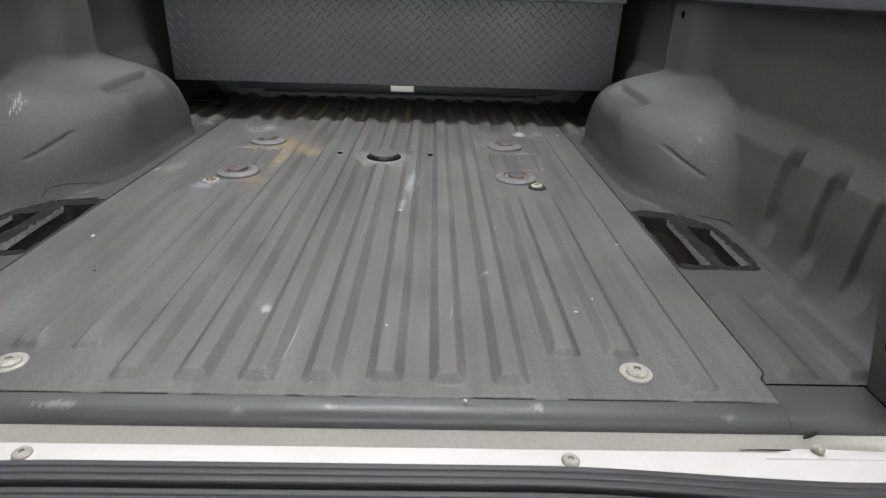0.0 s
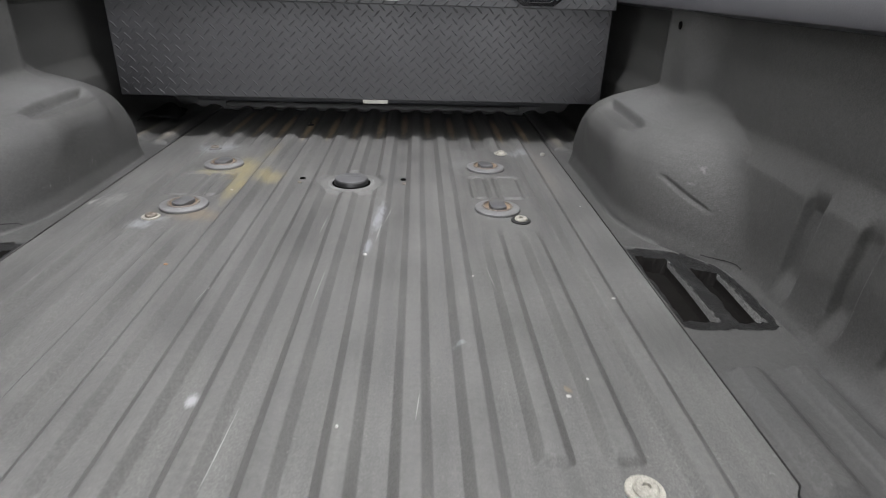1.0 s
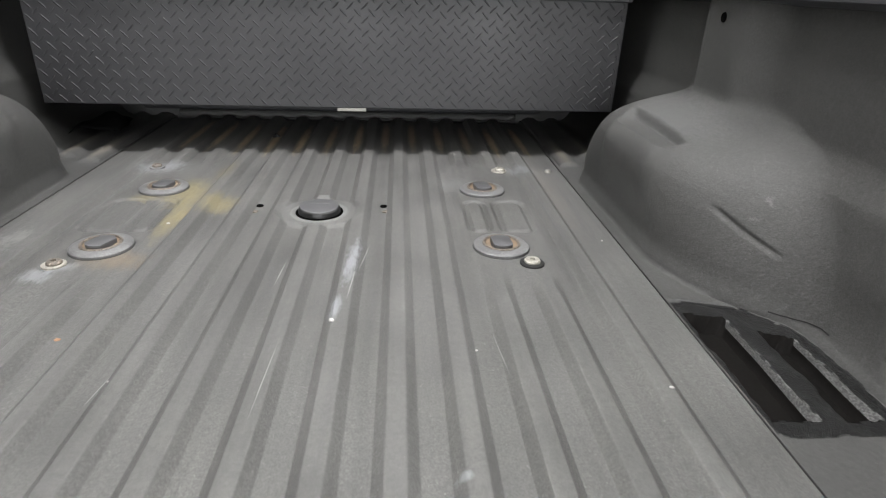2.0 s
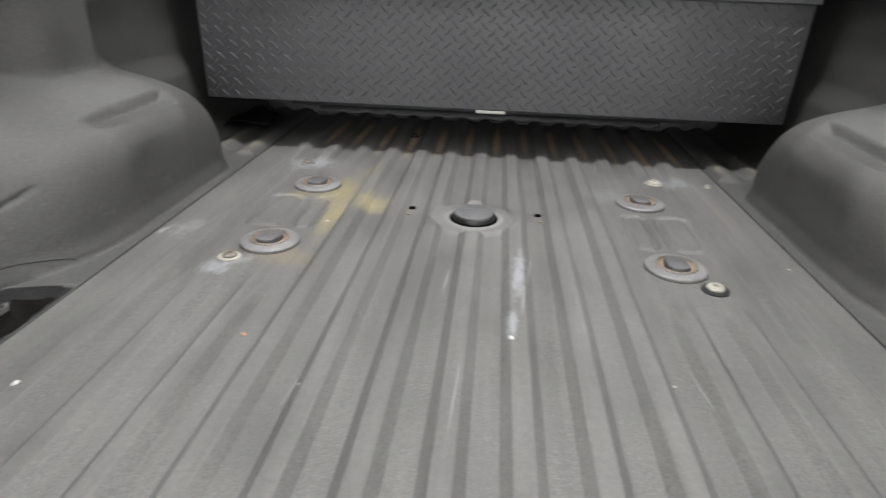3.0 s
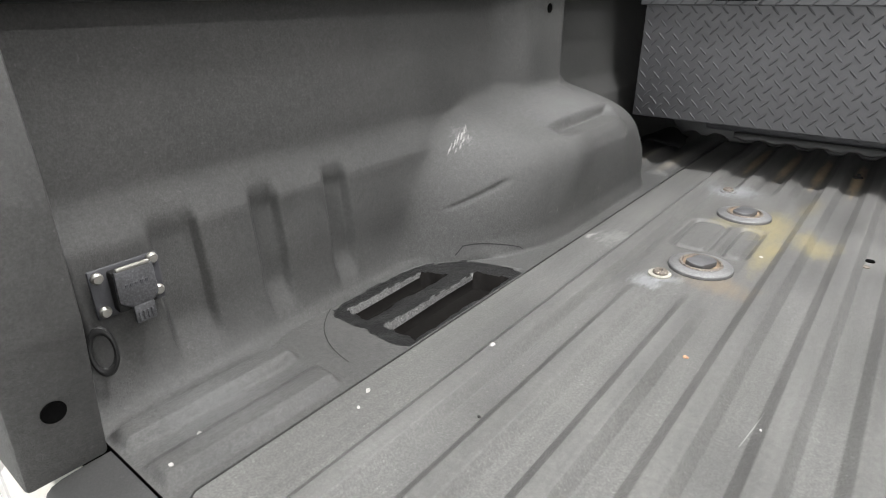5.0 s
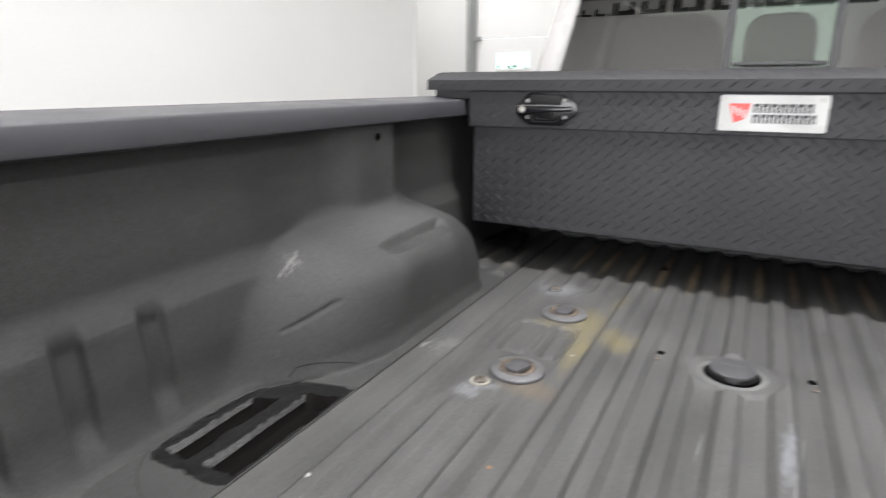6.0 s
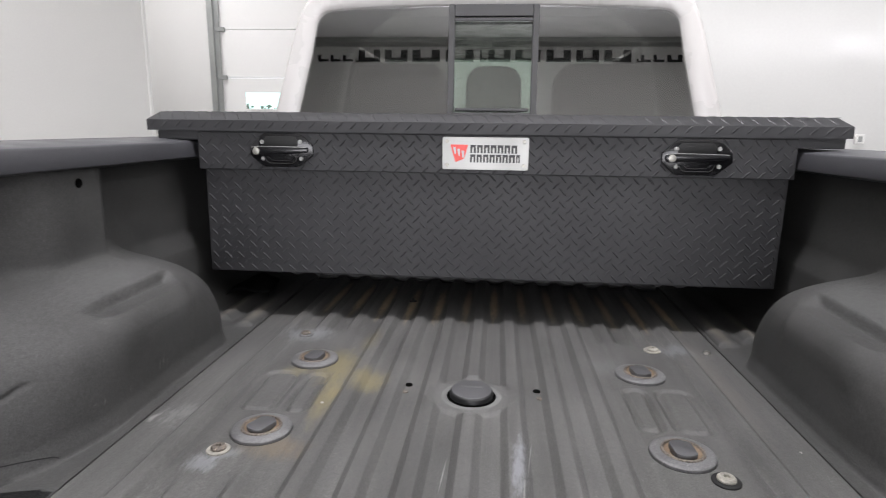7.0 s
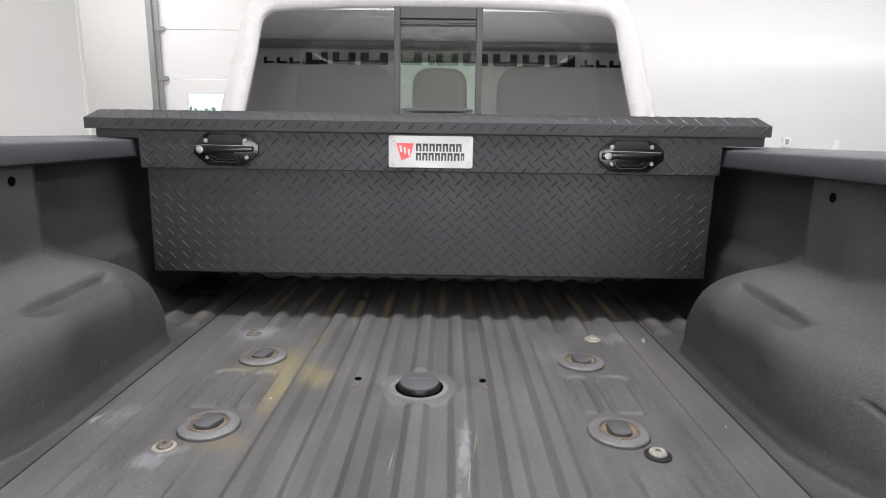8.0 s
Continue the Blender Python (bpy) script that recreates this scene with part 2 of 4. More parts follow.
    floor_mark(-0.335, 0.13, 0.062, 0.12, 0, OCHRE, 1.6, 0.6), floor_mark(-0.245, 0.055, 0.06, 0.075, 0, OCHRE, 1.7, 0.62), floor_mark(-0.318, -0.03, 0.028, 0.15, 2, OCHRE, 1.6, 0.55),
    floor_mark(-0.305, 0.0, 0.020, 0.05, 0, OCHRE, 1.6, 0.5), floor_mark(-0.35, -0.25, 0.075, 0.045, 0, TAN, 1.7, 0.5), floor_mark(-0.29, 0.3, 0.03, 0.10, 0, OCHRE, 1.5, 0.3), floor_mark(-0.42, 0.09, 0.05, 0.03, 0, OCHRE, 1.6, 0.4)]
SCRATCHES = [
    floor_mark(0.189, -0.953, 0.001, 0.035, -6, HAIR, 0.9, 0.8), floor_mark(-0.061, -1.02, 0.001, 0.08, -3, HAIR, 1.1, 0.7), floor_mark(0.004, -0.62, 0.0013, 0.1, -2, HAIR, 1.3, 0.6),
    floor_mark(-0.0355, -0.292, 0.0014, 0.055, -3, HAIR, 1.4, 0.8), floor_mark(0.41, -0.905, 0.006, 0.010, 25, TAN, 2.0, 0.8), floor_mark(-0.21, -0.62, 0.0011, 0.05, -7, HAIR, 1.3, 0.5),
    floor_mark(0.335, -0.56, 0.0011, 0.06, 4, HAIR, 1.3, 0.5), floor_mark(0.115, -0.24, 0.0016, 0.08, -6, HAIR, 1.5, 0.7), floor_mark(0.10, -0.36, 0.0016, 0.06, -4, HAIR, 1.5, 0.6)]
FLOOR_MARKS = CHALK_RUBS + PALE_RUBS + RUST_STAINS + SCRATCHES
FLOOR_MARKS += [(x, 0.70 + 0.03 * math.sin(9 * x), 0, 0.017, 0.21, 0.1, 0, (0.32, 0.25, 0.16), 1.4, min(1.0, 0.2 + a * 1.2))
                for x, a in ((-0.495, 0.5), (-0.405, 0.6), (-0.316, 0.7), (-0.226, 0.75), (-0.135, 0.7), (-0.045, 0.45), (0.045, 0.85), (0.135, 0.4), (0.226, 0.4), (0.316, 0.5), (0.405, 0.35), (0.495, 0.6), (0.59, 0.9))]
LINER = material("spray_bedliner", (0.0450, 0.0450, 0.0437), 0.62, var=0.32, scale=6, fine=1100, bump=0.6, dist=0.001,
                 stain=(0.060, 0.059, 0.057), stain_scale=3.5, stain_low=0.45, stain_high=0.8, marks=LINER_MARKS, speck=0.14, spec=0.4, peel=0.36, ragged_scale=150, mottle=0.12)
FLOORING = material("worn_bed_floor", (0.079, 0.078, 0.0755), 0.56, var=0.34, scale=6, fine=1100, bump=0.5, dist=0.001,
                    stain=(0.096, 0.095, 0.090), stain_scale=4.0, stain_low=0.45, stain_high=0.8, marks=FLOOR_MARKS, speck=0.165, spec=0.4, streak=0.10, ragged_scale=80, mottle=0.10, worn=(0.000, 0.0045))
CAPM = material("smooth_worn_liner", (0.036, 0.036, 0.0355), 0.48, var=0.2, scale=14, fine=500, bump=0.2, dist=0.0006, marks=CAP_MARKS, speck=0.1, ragged_scale=120)
LIP = material("dusty_white_paint", (0.46, 0.45, 0.435), 0.35, var=0.06, scale=12, fine=300, bump=0.03)
RAIL = material("black_rail_plastic", (0.045, 0.045, 0.05), 0.5, var=0.12, fine=300, bump=0.25, dist=0.0008)
BOX = material("black_powder_coat", (0.0185, 0.0185, 0.0203), 0.56, var=0.1, scale=3, fine=500, bump=0.12, dist=0.0006)
COVER = material("black_cover_rubber", (0.006, 0.006, 0.0065), 0.4, var=0.2, scale=40, fine=300, bump=0.1)
BLACK = material("gloss_black_plastic", (0.005, 0.005, 0.006), 0.2, var=0.1, bump=0.0)
RUBBER = material("black_rubber", (0.013, 0.013, 0.013), 0.6, var=0.15, bump=0.2, spec=0.25)
WHITE = material("white_car_paint", (0.45, 0.437, 0.425), 0.28, var=0.02, bump=0.0)
STEEL = material("zinc_steel", (0.36, 0.35, 0.32), 0.45, metal=0.85, var=0.15, fine=300, bump=0.15, dist=0.0005)
ALU = material("brushed_aluminium", (0.34, 0.34, 0.328), 0.45, metal=0.6, var=0.06, fine=400, bump=0.05, dist=0.0003)
PUCK = material("puck_grey_paint", (0.112, 0.111, 0.112), 0.5, var=0.35, scale=30, fine=300, bump=0.2, dist=0.0006, speck=0.18)
SOCKET = material("bare_grey_patch", (0.128, 0.128, 0.125), 0.6, var=0.3, scale=25, fine=500, bump=0.3, dist=0.0008)
SOCKET_GREY = material("aged_grey_plastic", (0.062, 0.062, 0.066), 0.5, var=0.3, scale=40, fine=400, bump=0.3, dist=0.0008, speck=0.3)
HOLE = material("bore_shade_black", (0.003, 0.003, 0.003), 0.9, var=0.1, bump=0.0, spec=0.0)
BROWN = material("browned_steel", (0.135, 0.115, 0.096), 0.6, metal=0.2, var=0.5, scale=60, fine=400, bump=0.3, dist=0.0008, speck=0.4)
RUST = material("rusty_steel", (0.165, 0.120, 0.080), 0.8, var=0.5, scale=40, fine=300, bump=0.4, dist=0.001)
DARKCAP = material("dark_puck_cap", (0.066, 0.066, 0.069), 0.5, var=0.2, fine=300, bump=0.2, dist=0.0006)
WALLM = material("white_wall_panel", (0.72, 0.715, 0.695), 0.35, var=0.03, scale=1.0, fine=60, bump=0.02)
GLOSSWALL = material("glossy_white_wall", (0.70, 0.70, 0.685), 0.17, var=0.03, scale=0.8, fine=30, bump=0.03, dist=0.004)
SILL = material("sill_beige", (0.56, 0.535, 0.49), 0.45, var=0.12, scale=8, bump=0.05)
DOORM = material("white_garage_door", (0.78, 0.775, 0.755), 0.5, var=0.03, scale=1.0, fine=60, bump=0.03)
CEILM = material("white_ceiling", (0.74, 0.74, 0.73), 0.8, var=0.06, scale=1.0, fine=40, bump=0.05)
CONCRETE = material("grey_concrete", (0.34, 0.335, 0.32), 0.55, var=0.15, scale=1.5, fine=80, bump=0.1)
TRACK = material("galvanised_track", (0.35, 0.36, 0.35), 0.45, metal=0.6, var=0.15)
SEAT = material("grey_seat_cloth", (0.15, 0.147, 0.142), 0.85, var=0.12, fine=300, bump=0.2)
TRIMG = material("window_frame_black", (0.03, 0.03, 0.031), 0.4, var=0.08, bump=0.0)
RED = material("red_enamel", (0.62, 0.05, 0.04), 0.4, var=0.05, bump=0.0)
INK = material("black_print", (0.02, 0.02, 0.022), 0.5, var=0.05, bump=0.0)
SIGN = material("black_sign_letters", (0.012, 0.012, 0.013), 0.6, var=0.05, bump=0.0)
GATE = material("black_tailgate_plastic", (0.022, 0.022, 0.024), 0.5, var=0.25, scale=10, fine=300, bump=0.4, dist=0.001)
DIRT = material("orange_clay_crumb", (0.30, 0.17, 0.10), 0.9, var=0.2, bump=0.2)
CREAM = material("dull_cream_zinc", (0.27, 0.258, 0.225), 0.5, metal=0.2, var=0.45, scale=60, fine=400, bump=0.2, dist=0.0006)
CHIP = material("white_paint_chip", (0.34, 0.33, 0.315), 0.6, var=0.1, bump=0.0)
LEAF = material("hedge_leaves", (0.28, 0.31, 0.26), 0.6, var=0.4, scale=3, bump=0.0)
BLACK_SHEET = material("dull_black_sheet", (0.006, 0.006, 0.0062), 0.9, var=0.3, scale=30, bump=0.3, spec=0.1)
TINT = glass_material("tinted_privacy_glass", (0.42, 0.425, 0.415), ior=3.1)
SLIDE = glass_material("lightly_tinted_glass", (0.66, 0.72, 0.68), ior=2.7)
CLEAR = glass_material("clear_glass", (0.80, 0.88, 0.84), ior=1.45)


# ---- building blocks ----
def smooth(a, b, v):
    v = min(1.0, max(0.0, (v - a) / (b - a)))
    return v * v * (3 - 2 * v)


def link_mesh(name, me, mat, parent=None, label="", soft=True):
    for one in (mat if isinstance(mat, (list, tuple)) else (mat,)):
        me.materials.append(one)
    if soft:
        me.shade_smooth()
    ob = new(name, me)
    if parent:
        ob.parent = parent
    if label:
        tagged(ob, label)
    return ob


def part(name, bm, mat, parent=None, label="", soft=False, sharp=35):
    me = bpy.data.meshes.new(name)
    bmesh.ops.recalc_face_normals(bm, faces=bm.faces)
    if soft:
        for e in bm.edges:
            if len(e.link_faces) == 2 and e.calc_face_angle(0) > radians(sharp):
                e.smooth = False
    bm.to_mesh(me)
    bm.free()
    return link_mesh(name, me, mat, parent, label, soft)


def box(x0, x1, y0, y1, z0, z1, bevel=0.0, seg=2, bm=None):
    fresh = bmesh.new()
    v = bmesh.ops.create_cube(fresh, size=1)["verts"]
    for p in v:
        p.co = Vector(((x0 + x1) / 2 + p.co.x * (x1 - x0), (y0 + y1) / 2 + p.co.y * (y1 - y0), (z0 + z1) / 2 + p.co.z * (z1 - z0)))
    if bevel:
        bmesh.ops.bevel(fresh, geom=fresh.edges[:], offset=bevel, segments=seg, affect="EDGES", profile=0.5)
    if bm is None:
        return fresh
    me = bpy.data.meshes.new("tmp")
    fresh.to_mesh(me)
    fresh.free()
    bm.from_mesh(me)
    bpy.data.meshes.remove(me)
    return bm


def lathe(profile, steps=32, bm=None):
    """A turned body from (radius, z) pairs."""
    bm = bm or bmesh.new()
    rings = []
    for r, z in profile:
        if r < 1e-6:
            rings.append([bm.verts.new((0, 0, z))])
        else:
            rings.append([bm.verts.new((r * math.cos(2 * math.pi * i / steps), r * math.sin(2 * math.pi * i / steps), z)) for i in range(steps)])
    for a, b in zip(rings, rings[1:]):
        for i in range(steps):
            j = (i + 1) % steps
            q = [a[i % len(a)], a[j % len(a)], b[j % len(b)], b[i % len(b)]]
            q = list(dict.fromkeys(q))
            if len(q) > 2:
                bm.faces.new(q)
    return bm


def prism(outline, depth, axis="y", at=0.0, bevel=0.0, bm=None):
    """An outline of (a, b) pairs pushed out by depth along an axis."""
    fresh = bmesh.new()

    def place(a, b, c):
        return (a, c, b) if axis == "y" else ((c, a, b) if axis == "x" else (a, b, c))
    lo = [fresh.verts.new(place(a, b, at)) for a, b in outline]
    hi = [fresh.verts.new(place(a, b, at + depth)) for a, b in outline]
    fresh.faces.new(lo)
    fresh.faces.new(hi[::-1])
    for i in range(len(lo)):
        j = (i + 1) % len(lo)
        fresh.faces.new((lo[j], lo[i], hi[i], hi[j]))
    bmesh.ops.recalc_face_normals(fresh, faces=fresh.faces)
    if bevel:
        bmesh.ops.bevel(fresh, geom=fresh.edges[:], offset=bevel, segments=2, affect="EDGES", profile=0.5)
    if bm is None:
        return fresh
    me = bpy.data.meshes.new("tmp")
    fresh.to_mesh(me)
    fresh.free()
    bm.from_mesh(me)
    bpy.data.meshes.remove(me)
    return bm


def rounded(x0, x1, z0, z1, r, steps=6):
    pts = []
    for cx, cz, a in ((x1 - r, z1 - r, 0), (x0 + r, z1 - r, 90), (x0 + r, z0 + r, 180), (x1 - r, z0 + r, 270)):
        for k in range(steps + 1):
            t = radians(a + 90 * k / steps)
            pts.append((cx + r * math.cos(t), cz + r * math.sin(t)))
    return pts


def sheet(name, rows, mat, parent=None, label="", thick=0.0, soft=True):
    """A mesh from rows of points, as a grid."""
    n, m = len(rows), len(rows[0])
    verts = [p for r in rows for p in r]
    faces = [(i * m + j, i * m + j + 1, (i + 1) * m + j + 1, (i + 1) * m + j) for i in range(n - 1) for j in range(m - 1)]
    me = bpy.data.meshes.new(name)
    me.from_pydata(verts, [], faces)
    me.update()
    ob = link_mesh(name, me, mat, parent, label, soft)
    if thick:
        s = ob.modifiers.new("thickness", "SOLIDIFY")
        s.thickness, s.offset = thick, -1
    return ob


def steps_between(stops):
    """A rising list of numbers from (start, step) pairs; the last pair ends it."""
    out = []
    for (a, d), (b, _) in zip(stops, stops[1:]):
        n = max(1, round((b - a) / d))
        out += [a + (b - a) * k / n for k in range(n)]
    return out + [stops[-1][0]]


# ---- the building ----
def structure(name, bm, mat, label, soft=False):
    return tagged(part(name, bm, mat, None, label, soft), "", "", "", "structure")


WX0, WX1, WY0, WY1 = -3.6, 17.0, -8.0, 7.5
WBACK = -7.5
WEND = 4.8
structure("floor", box(-7.8, WX1 + 0.3, WY0 - 0.3, WY1 + 0.3, GROUND - 0.1, GROUND), CONCRETE, "grey polished concrete garage floor")
structure("ceiling", box(-7.8, WX1 + 0.3, WY0 - 0.3, WY1 + 0.3, CEIL, CEIL + 0.1), CEILM, "flat white garage ceiling")
structure("wall_west", box(WX0 - 0.15, WX0, -3.0, WEND, GROUND, CEIL), WALLM, "plain white panelled side wall")
structure("wall_west_end", box(-5.9, -5.75, WEND, WY1, GROUND, CEIL), WALLM, "plain white wall beside the garage door")
structure("wall_jog", box(-5.75, WX0 - 0.15, WEND - 0.15, WEND, GROUND, CEIL), WALLM, "white return wall")
structure("wall_jog_back", box(WBACK, WX0 - 0.15, -3.0, -2.85, GROUND, CEIL), WALLM, "white return wall behind the truck")
structure("wall_west_back", box(WBACK - 0.15, WBACK, WY0, -2.85, GROUND, CEIL), WALLM, "plain white side wall")
structure("wall_east", box(WX1, WX1 + 0.15, WY0, WY1, GROUND, CEIL), WALLM, "plain white side wall")
# the back wall's opening is added, out of view, for the fill lamp
structure("wall_south", box(WBACK, WX1, WY0 - 0.15, WY0, 2.2, CEIL), WALLM, "white back wall with black lettering above the added opening")
structure("wall_south_side", box(WBACK, -2.2, WY0 - 0.15, WY0, GROUND, 2.2), WALLM, "white back wall beside the added opening")
structure("wall_south_side", box(3.0, WX1, WY0 - 0.15, WY0, GROUND, 2.2), WALLM, "white back wall beside the added opening")
structure("yard", box(-40, 40, -60, WY0 - 0.2, GROUND - 0.12, GROUND - 0.02), CONCRETE, "pale paved yard behind the added rear opening")
DX0, DX1, DTOP = -4.14, -0.5, 2.62
structure("wall_north", box(DX1, WX1, WY1, WY1 + 0.15, GROUND, CEIL), GLOSSWALL, "smooth glossy white end wall")
structure("wall_north_corner", box(-5.75, DX0, WY1, WY1 + 0.15, GROUND, CEIL), WALLM, "white end wall beside the garage door")
structure("wall_north_head", box(DX0, DX1, WY1, WY1 + 0.15, DTOP, CEIL), WALLM, "white wall above the garage door")
structure("corner_trim", box(WX0 - 0.02, WX0 + 0.012, WEND - 0.04, WEND + 0.012, GROUND, CEIL, 0.004), WALLM, "white corner trim on the white wall")
structure("column", box(-4.95, -4.62, 5.9, 6.2, GROUND, CEIL, 0.02), WALLM, "white painted column")

# sectional garage door with one row of windows
door = tagged(new("door_1"), "white sectional garage door with small windows", "", "", "structure")
door.location = (0, WY1, GROUND)
edges = [GROUND, -0.10, 0.58, 1.26, 1.94, DTOP]
WINDOWS = [(-3.78, -3.2), (-2.7, -2.12), (-1.62, -1.04)]
for k, (a, b) in enumerate(zip(edges, edges[1:])):
    bm = bmesh.new()
    spans = [(DX0, DX1, a + 0.004, b - 0.004)]
    if k == 2:
        spans = [(DX0, DX1, a + 0.004, 0.80), (DX0, DX1, 1.06, b - 0.004)]
        stops = [DX0] + [v for w in WINDOWS for v in w] + [DX1]
        spans += [(stops[n], stops[n + 1], 0.80, 1.06) for n in range(0, len(stops), 2)]
    for x0, x1, z0, z1 in spans:
        box(x0, x1, WY1 + 0.03, WY1 + 0.08, z0, z1, 0.0, 1, bm)
    ob = part("panel", bm, DOORM, door)
    ob.matrix_parent_inverse = Matrix.Translation((0, -WY1, -GROUND))
for x0, x1 in WINDOWS:
    bm = bmesh.new()
    for q in ((x0, x1, 0.785, 0.81), (x0, x1, 1.05, 1.075), (x0, x0 + 0.025, 0.81, 1.05), (x1 - 0.025, x1, 0.81, 1.05)):
        box(q[0], q[1], WY1 + 0.018, WY1 + 0.03, q[2], q[3], 0.003, 1, bm)
    ob = part("window_frame", bm, DOORM, door)
    ob.matrix_parent_inverse = Matrix.Translation((0, -WY1, -GROUND))
    ob = part("pane", box(x0, x1, WY1 + 0.05, WY1 + 0.055, 0.80, 1.06), CLEAR, door)
    ob.matrix_parent_inverse = Matrix.Translation((0, -WY1, -GROUND))
    ob.visible_shadow = False
bm = box(DX0 - 0.10, DX0 - 0.02, WY1 - 0.075, WY1 - 0.003, GROUND, 2.9, 0.004)
box(DX0 - 0.02, DX0 + 0.05, WY1 - 0.02, WY1 - 0.003, GROUND, 2.9, 0.002, 1, bm)
for z in edges[1:-1]:
    box(DX0 - 0.03, DX0 + 0.12, WY1 - 0.03, WY1 + 0.028, z - 0.03, z + 0.03, 0.004, 1, bm)
structure("door_track", bm, TRACK, "galvanised steel track of the garage door")
outlet = tagged(new("wall_outlet"), "small white socket box on the white wall", "outlet")
outlet.location = (5.0, WY1, 0.48)
for name, bm, mat in (("box", box(-0.055, 0.055, -0.045, 0.0, -0.065, 0.065, 0.008), DOORM), ("socket_face", box(-0.028, 0.028, -0.049, -0.045, -0.038, 0.038, 0.002, 1), TRACK)):
    part(name, bm, mat, outlet)
tagged(part("wall_plate", box(5.69, 5.79, WY1 - 0.008, WY1, 0.36, 0.52, 0.003), DOORM), "blank white cover plate on the white wall", "cover plate")
# outside, seen through the door windows
structure("ground", box(-40, 40, WY1 + 0.2, 60, GROUND - 0.12, GROUND - 0.02), CONCRETE, "pale paved yard outside")

hedge_bm = bmesh.new()
rnd = random.Random(4)
for k in range(2500):
    c = Vector((rnd.uniform(-16, 1), WY1 + rnd.uniform(16.0, 17.5), GROUND + 2.32 * rnd.random() ** 0.9))
    r = rnd.uniform(0.08, 0.2)
    q = [hedge_bm.verts.new(c + Vector((rnd.uniform(-r, r), rnd.uniform(-r, r), rnd.uniform(-r, r)))) for _ in range(4)]
    for f in ((0, 1, 2), (0, 2, 3), (0, 3, 1)):
        hedge_bm.faces.new([q[i] for i in f])
tagged(part("hedge", hedge_bm, LEAF), "dense green hedge beyond the yard", "hedge", "", "stuff")
# black sign on the back wall, its letters as plain bars
sign = tagged(new("wall_sign"), "long row of black letter shapes on the white wall", "sign")
SX, SZ = 0.05, 3.80
x = -3.66
for w, h in ((0.22, 0.11), (0.22, 0.11), (0.22, 0.11), (0.06, 0.05), (0.46, 0.2), (0.48, 0.2), (0.58, 0.2), (0.58, 0.2), (0.14, 0.2), (0.46, 0.2), (0.52, 0.2), (0.5, 0.2), (0.46, 0.2), (0.54, 0.2), (0.06, 0.05), (0.2, 0.12), (0.22, 0.12), (0.3, 0.12)):
    w, h = w * 1.105, h * 1.15
    bm = box(x + SX, x + SX + w * 0.85, WY0 + 0.004, WY0 + 0.024, SZ, SZ + h * 0.35, 0.004)
    box(x + SX, x + SX + w * 0.25, WY0 + 0.004, WY0 + 0.024, SZ + h * 0.35, SZ + h, 0.0, 1, bm)
    if w > 0.3:
        box(x + SX + w * 0.6, x + SX + w * 0.85, WY0 + 0.004, WY0 + 0.024, SZ + h * 0.35, SZ + h, 0.0, 1, bm)
    part("letter", bm, SIGN, sign)
    x += w * 1.04
structure("ceiling_beam", box(WBACK, WX1, WY0, WY0 + 0.25, CEIL - 0.1, CEIL, 0.01), TRACK, "dark steel beam under the ceiling")
for x, y, z, length, width, turn, watts, up_watts in STRIPS:
    bm = box(-length / 2, length / 2, -width / 2 - 0.015, width / 2 + 0.015, 0.01, 0.06, 0.008)
    for q in (-length / 2 + 0.3, length / 2 - 0.3):
        box(q - 0.006, q + 0.006, -0.006, 0.006, 0.06, CEIL - z, 0.0, 1, bm)
    ob = tagged(part("strip_light", bm, DOORM), "long white hanging strip light, out of view, switched on", "lamp", "strip lights")
    ob.matrix_world = pose(x, y, z, 0, 0, turn)

# ---- the truck ----
truck = tagged(new("pickup_truck"), "white pickup truck with a dark spray-lined open bed", "truck")
truck.location = (0, 0, GROUND)
truck_inv = Matrix.Translation((0, 0, -GROUND))


def on_truck(ob):
    ob.parent = truck
    ob.matrix_parent_inverse = truck_inv
    return ob


PITCH = 0.0903
REAR, FRONT = -1.152, 0.955


GAP = 0.0019


def seam(y):
    """Half width of the ribbed floor panel, which narrows beside the end cap."""
    return 0.6415 + 0.0115 * smooth(-1.104, -1.084, y)


def rib_height(x, y):
    """Raised ribs of the floor panel."""
    ax = abs(x)
    k = round(ax / PITCH)
    d = abs(ax - k * PITCH)
    if k > 6:
        d = 1
    end = -1.128 if k <= 3 else (-1.056 if k in (4, 5) else -1.134)
    # a long flat-topped rib with a blunt, rounded end
    over_x, over_y = max(d - 0.0125, 0.0), max(end + 0.0150 - y, 0.0)
    h = min(1.0, max(0.0, (0.0150 - math.hypot(over_x, over_y)) / 0.0150))
    # flat plateaus under the pucks and the ball socket, below the level of the rib tops
    flat = smooth(-0.43, -0.30, y) * (1 - smooth(0.34, 0.42, y)) * smooth(0.315, 0.335, ax) * (1 - smooth(0.495, 0.52, ax))
    flat = max(flat, 1 - smooth(0.086, 0.097, math.hypot(x, y * 1.05)))
    h = h + (0.42 - h) * flat
    # two pressed pads between the pucks
    if -0.14 < y < 0.11:
        for c, half in ((0.364, 0.022), (0.448, 0.035)):
            ring = math.hypot(max(abs(ax - c) - half + 0.020, 0), max(abs(y + 0.018) - 0.072, 0)) - 0.020
            h -= 0.08 * (1 - smooth(-0.006, 0.006, ring)) + 0.58 * max(0.0, 1 - abs(ring) / 0.0090)
    return 0.0135 * h - 0.0050


marks = set()
for k in range(-6, 7):
    for d in (0, 0.006, 0.0105, 0.0125, 0.0145, 0.0175, 0.0205, 0.0235, 0.0260, 0.0276, 0.0292, 0.0345, 0.040):
        marks |= {round(k * PITCH + d, 4), round(k * PITCH - d, 4)}
